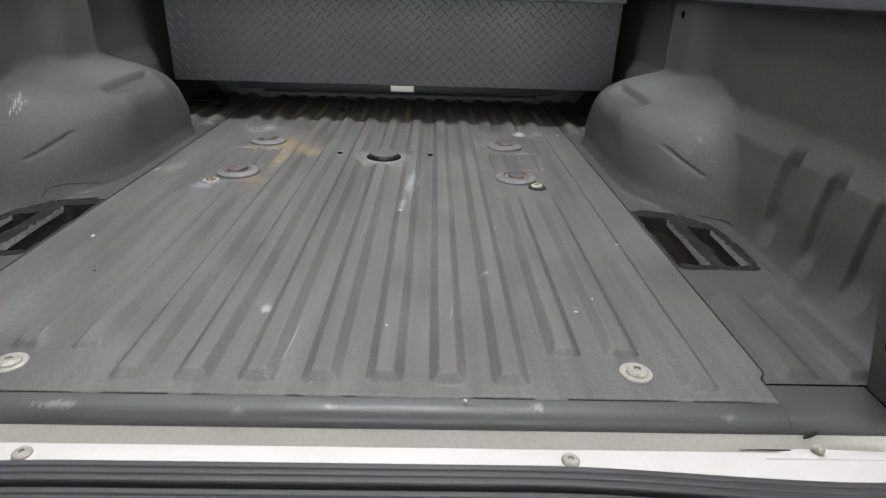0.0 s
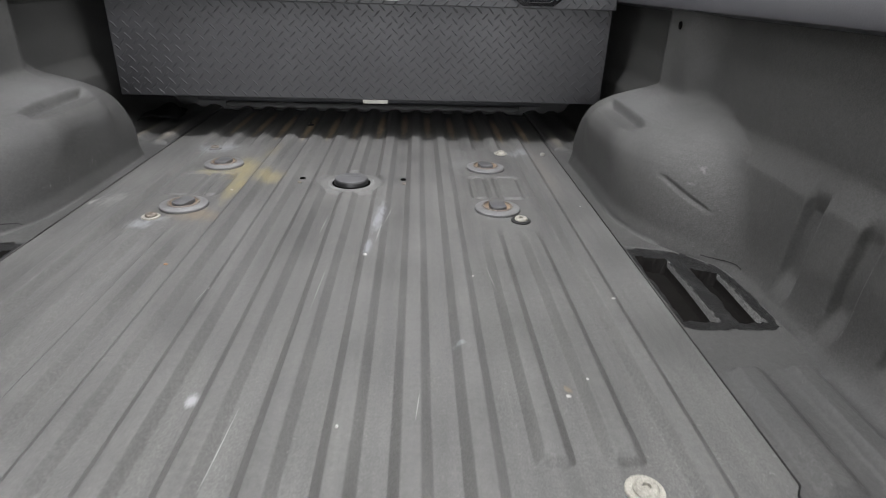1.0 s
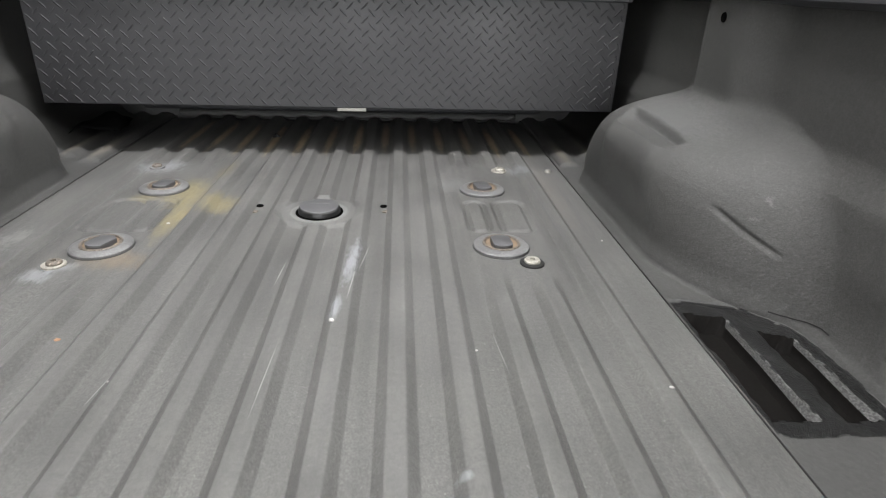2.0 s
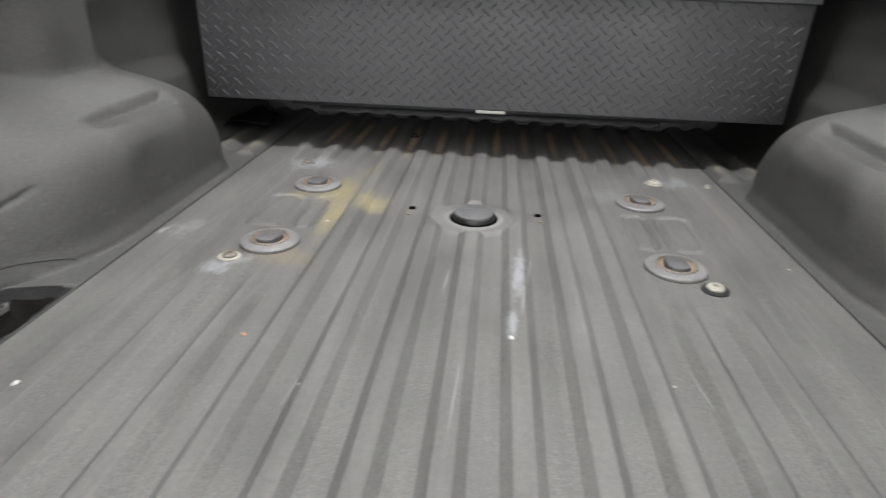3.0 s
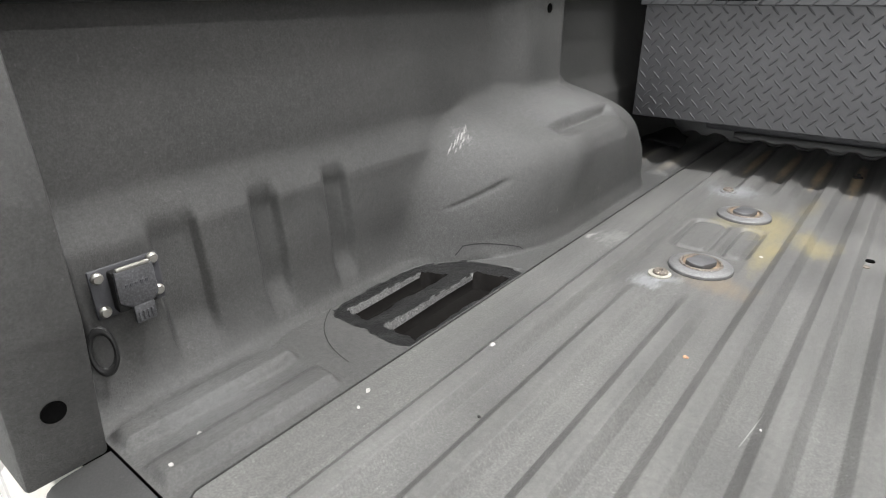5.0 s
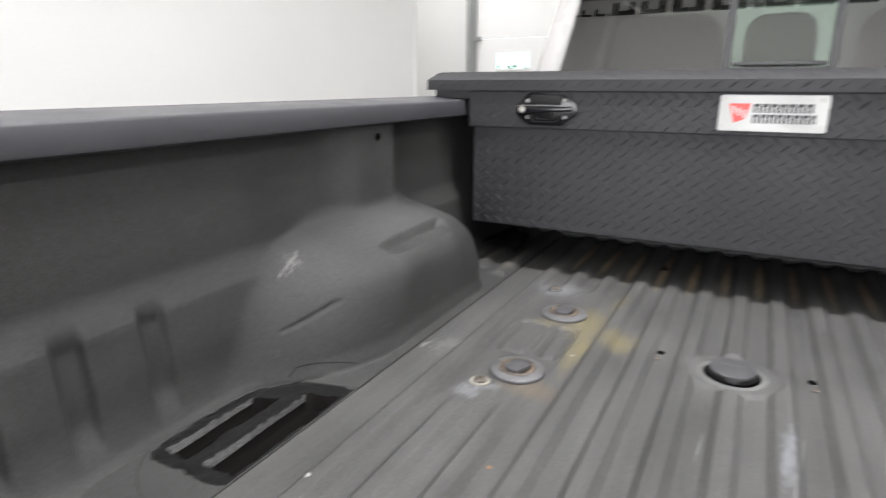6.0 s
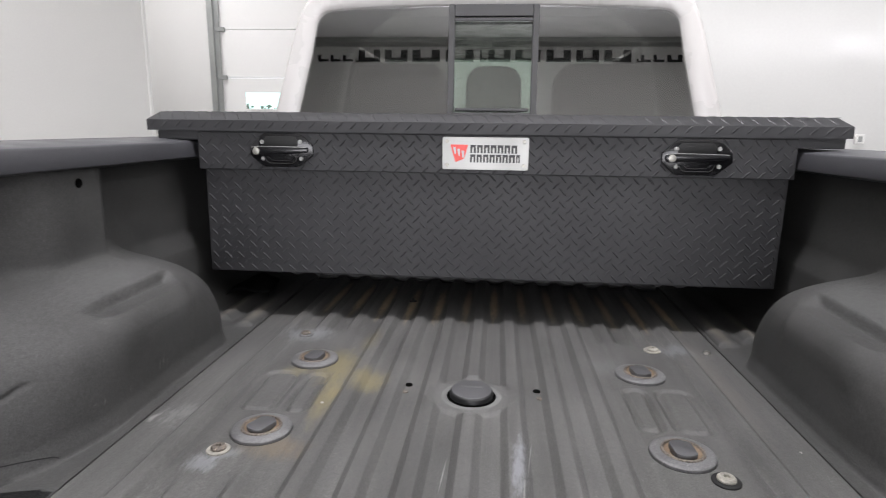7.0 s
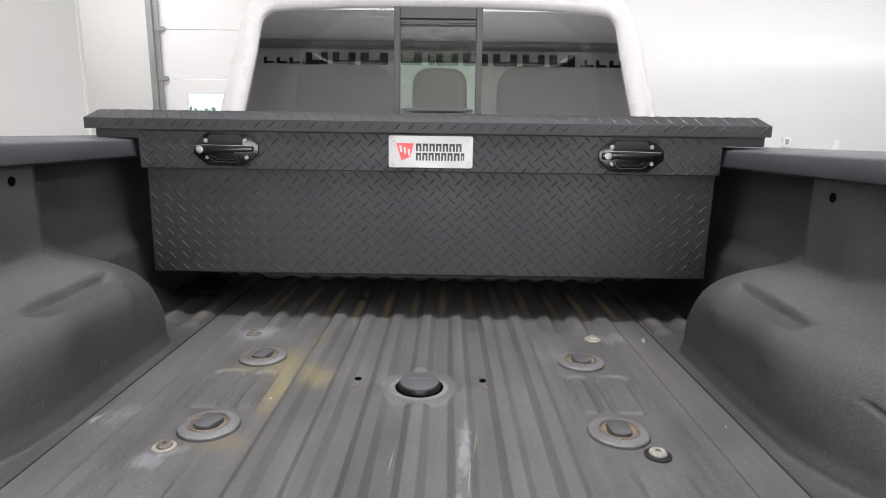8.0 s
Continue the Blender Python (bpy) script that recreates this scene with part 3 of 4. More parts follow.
for c, half in ((0.364, 0.022), (0.448, 0.035)):
    for d in (-0.012, -0.0085, -0.006, -0.003, 0.0, 0.003, 0.006, 0.0085):
        marks |= {round(q * (c + r * (half + d)), 4) for q in (-1, 1) for r in (-1, 1)}
inner_xs = sorted(v for v in marks if abs(v) < 0.60)
ys = steps_between([(REAR + 0.0015, 0.0026), (-1.045, 0.03), (-0.46, 0.012), (-0.32, 0.03), (-0.14, 0.005), (-0.07, 0.005), (0.05, 0.005), (0.11, 0.03), (0.34, 0.012), (0.44, 0.04), (FRONT, 1)])
DASHES = ((-0.60, -0.33), (-0.29, -0.20), (-0.17, -0.14), (-0.05, -0.02), (0.035, 0.055), (0.21, 0.30), (0.345, 0.50), (0.52, 0.63))
floor_rows = []
for y in ys:
    e = seam(y) - GAP
    line = [-e, -e + 0.001] + inner_xs + [e - 0.001, e]
    if y < REAR + 0.002:
        floor_rows.append([(x, REAR + (0.0004 if any(a < x < b for a, b in DASHES) else -0.0023), rib_height(x, y) - 0.004) for x in line])
    else:
        floor_rows.append([(x, y, rib_height(x, y) - 0.004) for x in line])
on_truck(sheet("bed_floor", floor_rows, FLOORING, None, "worn grey ribbed bed floor panel", 0.004))

WELL_SECTION = [(0.0, 0.690), (0.05, 0.689), (0.10, 0.685), (0.15, 0.683), (0.185, 0.691), (0.208, 0.710), (0.226, 0.735), (0.243, 0.775), (0.258, 0.82), (0.272, 0.87), (0.31, 1.0)]


def lookup(table, v):
    if v <= table[0][0]:
        return table[0][1]
    for (a, p), (b, q) in zip(table, table[1:]):
        if v <= b:
            return p + (q - p) * (v - a) / (b - a)
    return table[-1][1]


FLUTES = ((-0.953, 0.037), (-0.811, 0.027), (-0.672, 0.028))


def wall_x(y, z):
    """How far from the middle the inner bedside stands at a length and height."""
    base = 0.812 + 0.025 * smooth(-0.90, -0.81, y) * (1 - smooth(-0.43, -0.38, y))
    low = base + (0.86 - base) * math.sqrt(max(0, 1 - (1 - min(1, z / 0.10)) ** 2)) + 0.010 * smooth(0.1, 0.22, z)
    up = 0.895 + 0.010 * smooth(0.3, 0.48, z)
    f = 0
    for c, w in FLUTES:
        f = max(f, (0.8 if c < -0.9 else 1.0) * (1 - smooth(w - 0.013, w + 0.001, abs(y - c))) * smooth(0.015, 0.08, z) * (1 - smooth(0.188, 0.246, z)))
    low += 0.0160 * f
    low += 0.075 * (1 - smooth(-1.098, -1.082, y)) * smooth(0.05, 0.09, z) * (1 - smooth(0.19, 0.22, z))
    rise = min(1.0, max(0.0, (z - 0.209) / 0.058))
    x = low + (up - low) * (0.18 * (1 - (1 - rise) ** 2) + 0.82 * smooth(0.196, 0.272, z))
    post = smooth(-0.20, -0.07, y) * (1 - smooth(0.072, 0.084, y))
    x = x + (0.864 - x) * post * smooth(0.2, 0.27, z)
    x += 0.02 * smooth(0.08, 0.16, y) * smooth(0.0, 0.1, z)
    return x


def well_x(y, z):
    xi = sum(lookup(WELL_SECTION, z + d) for d in (-0.018, -0.009, 0.0, 0.009, 0.018)) / 5
    r, ry, rf = 0.215, 0.29, 0.10
    zz = min(z, 0.27) / 0.27
    yr = -0.485 + 0.17 * zz ** 1.6
    yf = 0.325 - 0.14 * zz ** 3
    if y < yr or y > yf:
        return xi + 0.1655 + 1.53 * (yr - y) if y < yr else 2.0
    if y < yr + ry:
        d = (yr + ry - y) / ry
        x = xi + r * (1 - math.sqrt(max(0, 1 - min(d, 0.9) ** 2))) + max(0, d - 0.9) * ry * 1.53
    else:
        d = max(0, y - (yf - rf))
        x = xi + rf - math.sqrt(max(0, rf * rf - d * d))
    x -= 0.009 * (1 - smooth(0.0, 0.045, z)) ** 1.5
    lean = 0.035 * smooth(0.05, 0.35, y) * smooth(0.05, 0.2, z)
    # a shallow slanting crease on the rear shoulder
    c = (z - 0.121) - 0.46 * (y + 0.386)
    x += 0.007 * (1 - smooth(0.0015, 0.0055, abs(c))) * smooth(-0.445, -0.425, y) * (1 - smooth(-0.345, -0.325, y))
    return x + lean


def soft_min(a, b, k):
    h = max(0.0, min(1.0, 0.5 + 0.5 * (b - a) / k))
    return b + (a - b) * h - k * h * (1 - h)


def inner_x(y, z):
    return soft_min(wall_x(y, z), well_x(y, z), 0.02 + 0.09 * (1 - smooth(-0.35, 0.0, y)) + 0.05 * smooth(0.2, 0.25, z))


VENT_EDGE = [(-0.733, 0.829), (-0.700, 0.840), (-0.660, 0.843), (-0.560, 0.846), (-0.500, 0.842), (-0.470, 0.826), (-0.447, 0.792), (-0.430, 0.752), (-0.416, 0.705), (-0.405, 0.664)]


def vent_lines(y):
    """Where the cut-out in the side floor changes across: rough edge, slot, bright wall, ridge, slot, bright wall, rough edge."""
    q = min(-0.406, max(-0.748, y))
    wave = 0.0016 * math.sin(31 * q + 2) + 0.0011 * math.sin(97 * q) + 0.0008 * math.sin(211 * q)
    right = min(max(lookup(VENT_EDGE, q), 0.8345 if q < -0.733 else 0), inner_x(q, 0.0) - 0.002) + wave
    # the sloping slot walls widen towards the foot, to show the highlight there
    slope = 0.0070 - 0.0038 * smooth(-0.71, -0.55, q)
    lines = [seam(y) + 0.004, 0.667 + wave, 0.7350 - slope, 0.7350 + 0.12 * wave, 0.768 + wave, 0.8193 - slope, 0.8193 + 0.12 * wave, right]
    for k in range(6, -1, -1):
        lines[k] = min(lines[k], lines[k + 1] - 0.0022)
    return lines


def vent_shape(ax, y):
    """Depth and kind of the cut-out: 0 outside, 1 rough edge, 2 slot, 3 bright slot wall."""
    n = vent_lines(y)
    fray = 0.002 * math.sin(160 * ax) + 0.0012 * math.sin(410 * ax + 1)
    foot = -0.746 + 0.008 * (1 - smooth(0.0, 0.014, abs(ax - 0.742))) + 0.016 * smooth(0.81, 0.84, ax) + 0.010 * (1 - smooth(0.655, 0.68, ax)) + fray * 0.5
    if not (foot < y < -0.405 and n[0] < ax < n[7]):
        return 0.0, 0
    head = -0.441 - 0.40 * (ax - 0.667) + fray, -0.503 - 0.42 * (ax - 0.768) + fray
    if -0.711 + fray < y < head[0] and n[1] < ax < n[3]:
        return (-0.040, 2) if ax < n[2] else (-0.0185 + 0.014 * (ax - n[2]) / (n[3] - n[2]), 3)
    if -0.713 + fray < y < head[1] and n[4] < ax < n[6]:
        return (-0.040, 2) if ax < n[5] else (-0.0175 + 0.013 * (ax - n[5]) / (n[6] - n[5]), 3)
    return -0.0045 + 0.0016 * math.sin(90 * ax + 57 * y), 1


def side_height(x, y):
    h = -0.0080
    if y < -0.84:
        for a, b in ((0.677, 0.712), (0.768, 0.797)):
            h += 0.015 * min(1, max(0, (x - a + 0.006) / 0.006)) * min(1, max(0, (b + 0.018 - x) / 0.018)) * min(1, max(0, (-0.856 - y) / 0.012)) * min(1, max(0, (y + 1.109) / 0.010))
    if y > 0.34:
        for a, b, start in ((0.672, 0.708, 0.382), (0.764, 0.800, 0.425)):
            h += 0.013 * min(1, max(0, (x - a + 0.010) / 0.010)) * min(1, max(0, (b + 0.010 - x) / 0.010)) * min(1, max(0, (y - start) / 0.02))
    return h


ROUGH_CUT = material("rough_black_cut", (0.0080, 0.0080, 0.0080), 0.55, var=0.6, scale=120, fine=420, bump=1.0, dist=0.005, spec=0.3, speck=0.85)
# near-black puts the shade of slots and underbody gaps into the colour
SLOT_DARK = material("near_black_recess_shade", (0.005, 0.0044, 0.004), 0.8, var=0.4, scale=20, bump=0.2, spec=0.08)
# paler grey puts the light on the slot's raw edge into the colour
SLOT_EDGE = material("lit_grey_edge", (0.090, 0.089, 0.088), 0.5, var=0.5, scale=60, fine=420, bump=0.8, dist=0.003, speck=0.6)

zs = steps_between([(0.0, 0.008), (0.085, 0.0032), (0.16, 0.0025), (0.185, 0.0013), (0.245, 0.0025), (0.285, 0.012), (0.50, 1)])
ws = steps_between([(-1.113, 0.004), (-1.07, 0.012), (-0.89, 0.004), (-0.84, 0.01), (-0.77, 0.0035), (-0.395, 0.006), (-0.32, 0.010), (0.36, 0.006), (0.46, 0.02), (1.0, 1)])
ws = sorted(ws + [c + d for c in (-0.711, -0.7485) for d in (-0.0006, 0.0006)] + [c + q * (w - d) for c, w in FLUTES for q in (-1, 1) for d in (0.0112, 0.0085, 0.0061, 0.0037, 0.0013, -0.0011)])


def bedside(sign):
    rows = []
    for y in ws:
        e = seam(y) + GAP * 0.6
        inner = max(e + 0.003, inner_x(y, 0))
        stops = [e]
        for v in vent_lines(y):
            stops += [v - 0.0005, v + 0.0005]
        stops.append(0.845)
        line = []
        for q, (a, b) in enumerate(zip(stops, stops[1:])):
            m = 1 if q % 2 else 7
            line += [a + (b - a) * k / m for k in range(m)]
        # squeeze the run, away from the cut-out, so that it ends at the foot of the wall or well
        w = smooth(-0.76, -0.80, y) if y < -0.6 else smooth(-0.400, -0.385, y)
        squeezed = [e + (x - e) * (inner - e) / (0.845 - e) for x in line]
        line = [min(a, inner - 0.00005 * (len(line) - k)) * (1 - w) + b * w for k, (a, b) in enumerate(zip(line, squeezed))]
        row = [(sign * (e - 0.0005), y, -0.05), (sign * (e - 0.0004), y, -0.03), (sign * (e - 0.0003), y, -0.0088)]
        row += [(sign * x, y, side_height(x, y) + vent_shape(x, y)[0]) for x in line]
        for z in zs:
            x = max(inner if z < 0.02 else e + 0.002, inner_x(y, z))
            # a flat shelf pressed into the inner top edge, with a low riser behind it
            run = smooth(-0.185, -0.145, y) * (1 - smooth(0.085, 0.125, y))
            back = 1 - smooth(-0.002, 0.007, x - 0.750 - 0.02 * (y + 0.03))
            x -= 0.009 * run * smooth(0.07, 0.195, z) * (1 - smooth(0.712, 0.742, x))
            row.append((sign * x, y, z - 0.0062 - run * back * max(0.0, z - 0.206) * 0.94))
        rows.append(row if sign > 0 else row[::-1])
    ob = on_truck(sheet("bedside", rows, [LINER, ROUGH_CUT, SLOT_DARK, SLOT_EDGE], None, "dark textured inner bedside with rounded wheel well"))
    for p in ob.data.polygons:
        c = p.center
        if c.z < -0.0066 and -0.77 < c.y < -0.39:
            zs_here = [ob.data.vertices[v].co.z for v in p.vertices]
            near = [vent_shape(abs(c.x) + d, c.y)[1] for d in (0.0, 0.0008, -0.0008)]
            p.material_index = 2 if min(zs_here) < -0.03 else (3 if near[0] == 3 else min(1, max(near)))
    return ob


def screw_mesh(r, h, socket=True):
    prof = [(0, 0), (r, 0), (r, h * 0.5), (r * 0.8, h), (r * 0.35, h), (r * 0.3, h * 0.4), (0, h * 0.4)] if socket else [(0, 0), (r, 0), (r, h * 0.5), (r * 0.7, h), (0, h)]
    return lathe(prof, 16)


for sign in (-1, 1):
    bedside(sign)
    # rail cap with an upright inner face and a nearly flat top
    profile = [(0.848, 0.480), (0.8435, 0.482), (0.8425, 0.486), (0.8455, 0.508), (0.8475, 0.5215), (0.8495, 0.5255), (0.8540, 0.5278), (0.93, 0.5335), (1.00, 0.5372), (1.012, 0.534), (1.018, 0.522), (1.02, 0.455), (1.0, 0.455), (0.9, 0.472)]
    sag = 0.0045 if sign > 0 else 0.0
    bm = prism([(sign * x, z) for x, z in profile], 2.22, "y", -1.21)
    if sag:
        # this rail drops a little towards the cab
        for v in bm.verts:
            v.co.z -= sag + 0.0075 * (v.co.y - 0.1)
    on_truck(part("rail_cap", bm, RAIL, None, "matt black plastic bed rail cap", True, 50))
    on_truck(part("outer_side_panel", box(0.93 if sign > 0 else -1.0, 1.0 if sign > 0 else -0.93, -1.2, 1.02, -0.35, 0.459, 0.01), WHITE, None, "white painted outer bedside"))
    bm = prism([(sign * x, z) for x, z in ((0.785, -0.01), (0.77, 0.06), (0.742, 0.18), (0.735, 0.31), (0.75, 0.47), (0.925, 0.47), (0.925, -0.01))], -0.085, "y", -1.117, 0.006)
    post = on_truck(part("rear_post", bm, LINER, None, "dark lined post at the tailgate opening", True))
    # holes as low black discs; the colour stands in for the unlit bore
    for y, z, r, x in ((-0.002, 0.447 - 2 * sag, 0.0080, 0.8635), (-1.161, 0.089, 0.0095, 0.7600)):
        bm = lathe([(0, 0.0008), (r, 0.0008), (r * 1.25, 0.0016), (r * 1.3, 0)], 20)
        ob = on_truck(part("drilled_hole", bm, HOLE, None, "small round dark hole", True))
        ob.matrix_basis = pose(sign * x, y, z, 0, -90 * sign, 0)
    ob = on_truck(part("drilled_hole", lathe([(0, 0.0008), (0.006, 0.0008), (0.0105, 0.0022), (0.012, 0)], 20), HOLE, None, "small round dark hole", True))
    ob.matrix_basis = pose(sign * 0.745, -1.155, 0.235, 0, -90 * sign, 0)

# unseen plate added to stop light leaking up through the floor gaps
on_truck(part("underbody", box(-0.9, 0.9, -1.14, 1.0, -0.10, -0.045), SLOT_DARK, None, "dark plate added below the bed to close its gaps"))
on_truck(part("front_panel", box(-0.925, 0.925, 1.0, 1.03, -0.03, 0.47, 0.006), LINER, None, "dark lined front bed panel"))
step_x = [i * 0.00903 for i in range(-70, 71)]
rows = [[(x, FRONT + 0.004, 0.016 + 0.9 * (1 - smooth(0.012, 0.032, abs(abs(x) - round(abs(x) / PITCH) * PITCH))) * 0.011 - 0.012) for x in step_x],
        [(x, FRONT + 0.02, 0.020) for x in step_x], [(x, 0.999, 0.022) for x in step_x]]
on_truck(sheet("front_floor_step", rows, LINER, None, "lined wavy step at the head of the bed", 0.01))

# end cap, sill and tailgate
cap = [(-1.1545, -0.0098), (-1.168, -0.0106), (-1.179, -0.0135), (-1.1855, -0.0190), (-1.1885, -0.0270), (-1.1880, -0.0350), (-1.1845, -0.0385), (-1.178, -0.0375), (-1.1545, -0.02)]
end_cap = on_truck(part("end_cap", prism(cap, 1.28, "x", -0.64), CAPM, None, "rounded dark end cap of the bed floor", True, 60))
for a in (-0.785, 0.6405):
    wide = [(-1.1158, -0.0090), (-1.15, -0.0095)] + cap[1:-1] + [(-1.1155, -0.02)]
    part("corner", prism(wide, 0.1445, "x", a), CAPM, end_cap, "", True, 60)
on_truck(part("rear_sill", prism([(-1.14, -0.22), (-1.14, -0.030), (-1.171, -0.034), (-1.1985, -0.066), (-1.1985, -0.22)], 1.86, "x", -0.93, 0.002), SILL, None, "off-white painted rear sill"))
tailgate = on_truck(part("tailgate", box(-0.78, 0.78, -1.79, -1.200, -0.14, -0.066, 0.008, 3), WHITE, None, "lowered white tailgate", True))
liner_ys = steps_between([(-1.76, 0.006), (-1.50, 0.004), (-1.34, 0.0012), (-1.2465, 1)])[::-1]
liner_xs = [k * 0.035 for k in range(-20, 21)]
liner_xs = [-0.735, -0.733, -0.73] + liner_xs[1:-1] + [0.73, 0.733, 0.735]
rows = []
for y in liner_ys:
    d = abs((y + 1.286) / 0.042 - round((y + 1.286) / 0.042)) * 0.042
    ridge = 0.018 - 0.030 * (1 - smooth(0.0028, 0.0062, d)) - 0.0035 * (1 - smooth(0.0, 0.0022, abs(d - 0.0155)))
    ridge *= smooth(-1.2467, -1.2500, y) * (1 - smooth(-1.75, -1.758, y))
    # the inner edge bows away from the hinges
    rows.append([(x, y - 0.021 * smooth(0.28, 0.70, abs(x)) * smooth(-1.7, -1.3, y), -0.0515 + ridge * (1 if abs(x) < 0.7335 else 0)) for x in liner_xs])
sheet("tailgate_liner", rows, GATE, tailgate, "ribbed black plastic tailgate liner")
for x in (-0.361, 0.339):
    ob = part("bolt", screw_mesh(0.0120, 0.005), CREAM, tailgate, "", True)
    ob.matrix_basis = pose(x, -1.2235, -0.052)
part("lip", box(-0.775, 0.775, -1.275, -1.2015, -0.068, -0.052, 0.004), LIP, tailgate, "white painted inner edge", True)
bm = prism([(0.600, -1.212), (0.618, -1.2065), (0.634, -1.1995), (0.650, -1.1972), (0.700, -1.1985), (0.775, -1.2015), (0.775, -1.216), (0.600, -1.216)], 0.013, "z", -0.0635, 0.001)
part("hinge_bracket", bm, LIP, tailgate, "white hinge bracket", True)
ob = part("hinge_pin", lathe([(0, 0), (0.006, 0), (0.006, 0.012), (0.004, 0.014), (0, 0.014)], 16), CREAM, tailgate, "", True)
ob.matrix_basis = pose(0.672, -1.1985, -0.0475, 70, 0, 25)
# dark wedge and disc stand in for the shade in slot and notch
ob = part("slot", prism([(0.572, 0.0), (0.60, 0.0045), (0.636, 0.005), (0.645, 0.0)], 0.0012, "y", 0), RUBBER, tailgate, "dark wedge drawn as the hinge slot")
ob.matrix_basis = pose(0, -1.2000, -0.0525, 35, 0, 0)
ob = part("notch", lathe([(0, 0.001), (0.005, 0.001), (0.008, 0)], 14), RUBBER, end_cap, "small dark disc drawn as a notch", True)
ob.matrix_basis = pose(0.670, -1.1893, -0.0345, 90, 0, 0) @ pose(0, 0, 0, 0, 0, 30) @ Matrix.Diagonal((1.3, 0.6, 1, 1))

# fifth-wheel pucks
def puck_at(x, y, turn):
    m = pose(x, y, -0.0030, 0, 0, turn) @ Matrix.Diagonal((0.93, 0.93, 1, 1))
    ob = on_truck(part("mounting_puck", lathe([(0.036, -0.003), (0.0415, 0.004), (0.0425, 0.0095), (0.0475, 0.0092), (0.0575, 0.0070), (0.0610, 0.0058), (0.0620, 0.0045), (0.0620, -0.004)], 48), PUCK, None, "grey steel mounting puck set in the bed floor", True))
    ob.matrix_basis = m
    # dark ring puts the shadow line round the puck's edge into the colour
    part("edge_shade_ring", lathe([(0.0612, -0.001), (0.0626, 0.0004), (0.0638, -0.001), (0.0642, -0.006)], 48), RUBBER, ob, "", True)
    part("ring", lathe([(0.0345, 0.0030), (0.0360, 0.0085), (0.0375, 0.0118), (0.0405, 0.0120), (0.0420, 0.0104), (0.0424, 0.006)], 40), BROWN, ob, "browned inner ring", True)
    # dark disc stands in for the shade in the gap round the cap
    part("gap_shade_disc", lathe([(0, 0.0028), (0.0345, 0.0028), (0.0352, 0.0010)], 40), RUBBER, ob, "", True)
    part("rust_bed", lathe([(0.0240, 0.0052), (0.0340, 0.0078), (0.0352, 0.0090)], 40), RUST, ob, "rusty recess", True)
    wide = [(0.0300 * math.cos(radians(a)), 0.0300 * math.sin(radians(a))) for a in range(0, 360, 10)]
    wide = [(max(-0.0215, min(0.0215, a)), b) for a, b in wide]
    part("cap", prism(wide, 0.0120, "z", 0.0034, 0.0014), DARKCAP, ob, "dark flat-sided cap", True)
    return ob


for x, y, turn in ((-0.402, 0.155, -14), (0.398, 0.155, 12), (-0.397, -0.194, -24), (0.393, -0.194, 4)):
    puck_at(x, y, turn)

# centre ball socket with a black rubber cover
hub_z = -0.0030
hub = on_truck(part("ball_socket", lathe([(0.0, -0.005), (0.056, -0.005), (0.0575, -0.0005), (0.066, 0.0008), (0.073, -0.0012), (0.075, -0.005)], 15), SOCKET, None, "grey hitch ball socket in the bed floor", True, 60))
hub.matrix_basis = pose(0, 0, hub_z) @ Matrix.Diagonal((0.955, 0.955, 1, 1))
part("cover", lathe([(0.050, -0.002), (0.050, 0.009), (0.0475, 0.013), (0.044, 0.0145), (0.025, 0.0165), (0, 0.017)], 48), COVER, hub, "black rubber cover", True)
# black ring puts the shade of the gap into the colour
part("gap", lathe([(0.048, 0.0008), (0.0560, 0.0010), (0.0572, -0.001)], 32), HOLE, hub, "black ring drawn as the gap round the cover", True)
part("cover_disc", lathe([(0.0468, 0.0139), (0.0455, 0.0152), (0.025, 0.0172), (0, 0.0177)], 48), DARKCAP, hub, "dusty grey top", True)
for k in range(6):
    part("letter", box(-0.026 + k * 0.009, -0.020 + k * 0.009, 0.006, 0.013, 0.0168, 0.0180, 0.0003, 1), PUCK, hub)

# screws and holes in the floor
for x, y, r, kind in ((-0.4495, -1.0935, 0.024, 0), (0.458, -1.0935, 0.024, 0), (-0.447, -0.272, 0.021, 1), (0.442, -0.270, 0.024, 2), (0.468, 0.322, 0.022, 0), (-0.482, 0.328, 0.02, 3)):
    ob = on_truck(part("washer", lathe([(0.006, -0.003), (0.006, 0.0022), (r * 0.95, 0.0022), (r, 0.0012), (r, -0.004)], 32), RUBBER if kind == 2 else (PUCK if kind == 3 else CREAM), None,
                       "flat washer under a floor bolt", True))
    ob.matrix_basis = pose(x, y, rib_height(x, y) - 0.0025, 0, 0, 40 * kind)
    head = part("bolt", screw_mesh(r * 0.66, 0.0065), (CREAM if kind in (0, 2) else BROWN), ob, "", True)
    head.matrix_basis = pose(0.001, 0, 0.002)
# the black discs stand in for the shade inside drilled holes
for x in (-0.146, 0.146):
    for y, r, m in ((0.050, 0.0068, HOLE), (0.014, 0.0058, BROWN)):
        ob = on_truck(part("floor_hole", lathe([(0, 0.0006), (r, 0.0006), (r * 1.2, 0.0012), (r * 1.35, -0.004)], 18), m, None, "small drilled hole in the floor", True))
        ob.matrix_basis = pose(x * (1 if m is HOLE else 1.03), y, rib_height(x, y) - 0.003)
ob = on_truck(part("stud", screw_mesh(0.009, 0.008, False), STEEL, None, "small bright stud", True))
ob.matrix_basis = pose(0.614, 0.333, -0.009)

# trailer socket on the bedside
sock = on_truck(new("trailer_socket"))
tagged(sock, "black trailer wiring socket with four bright screws")
sock.matrix_basis = pose(-0.854, -1.030, 0.153, 0, 90, 0)
# local axes: x down, y along the bed, z out of the wall
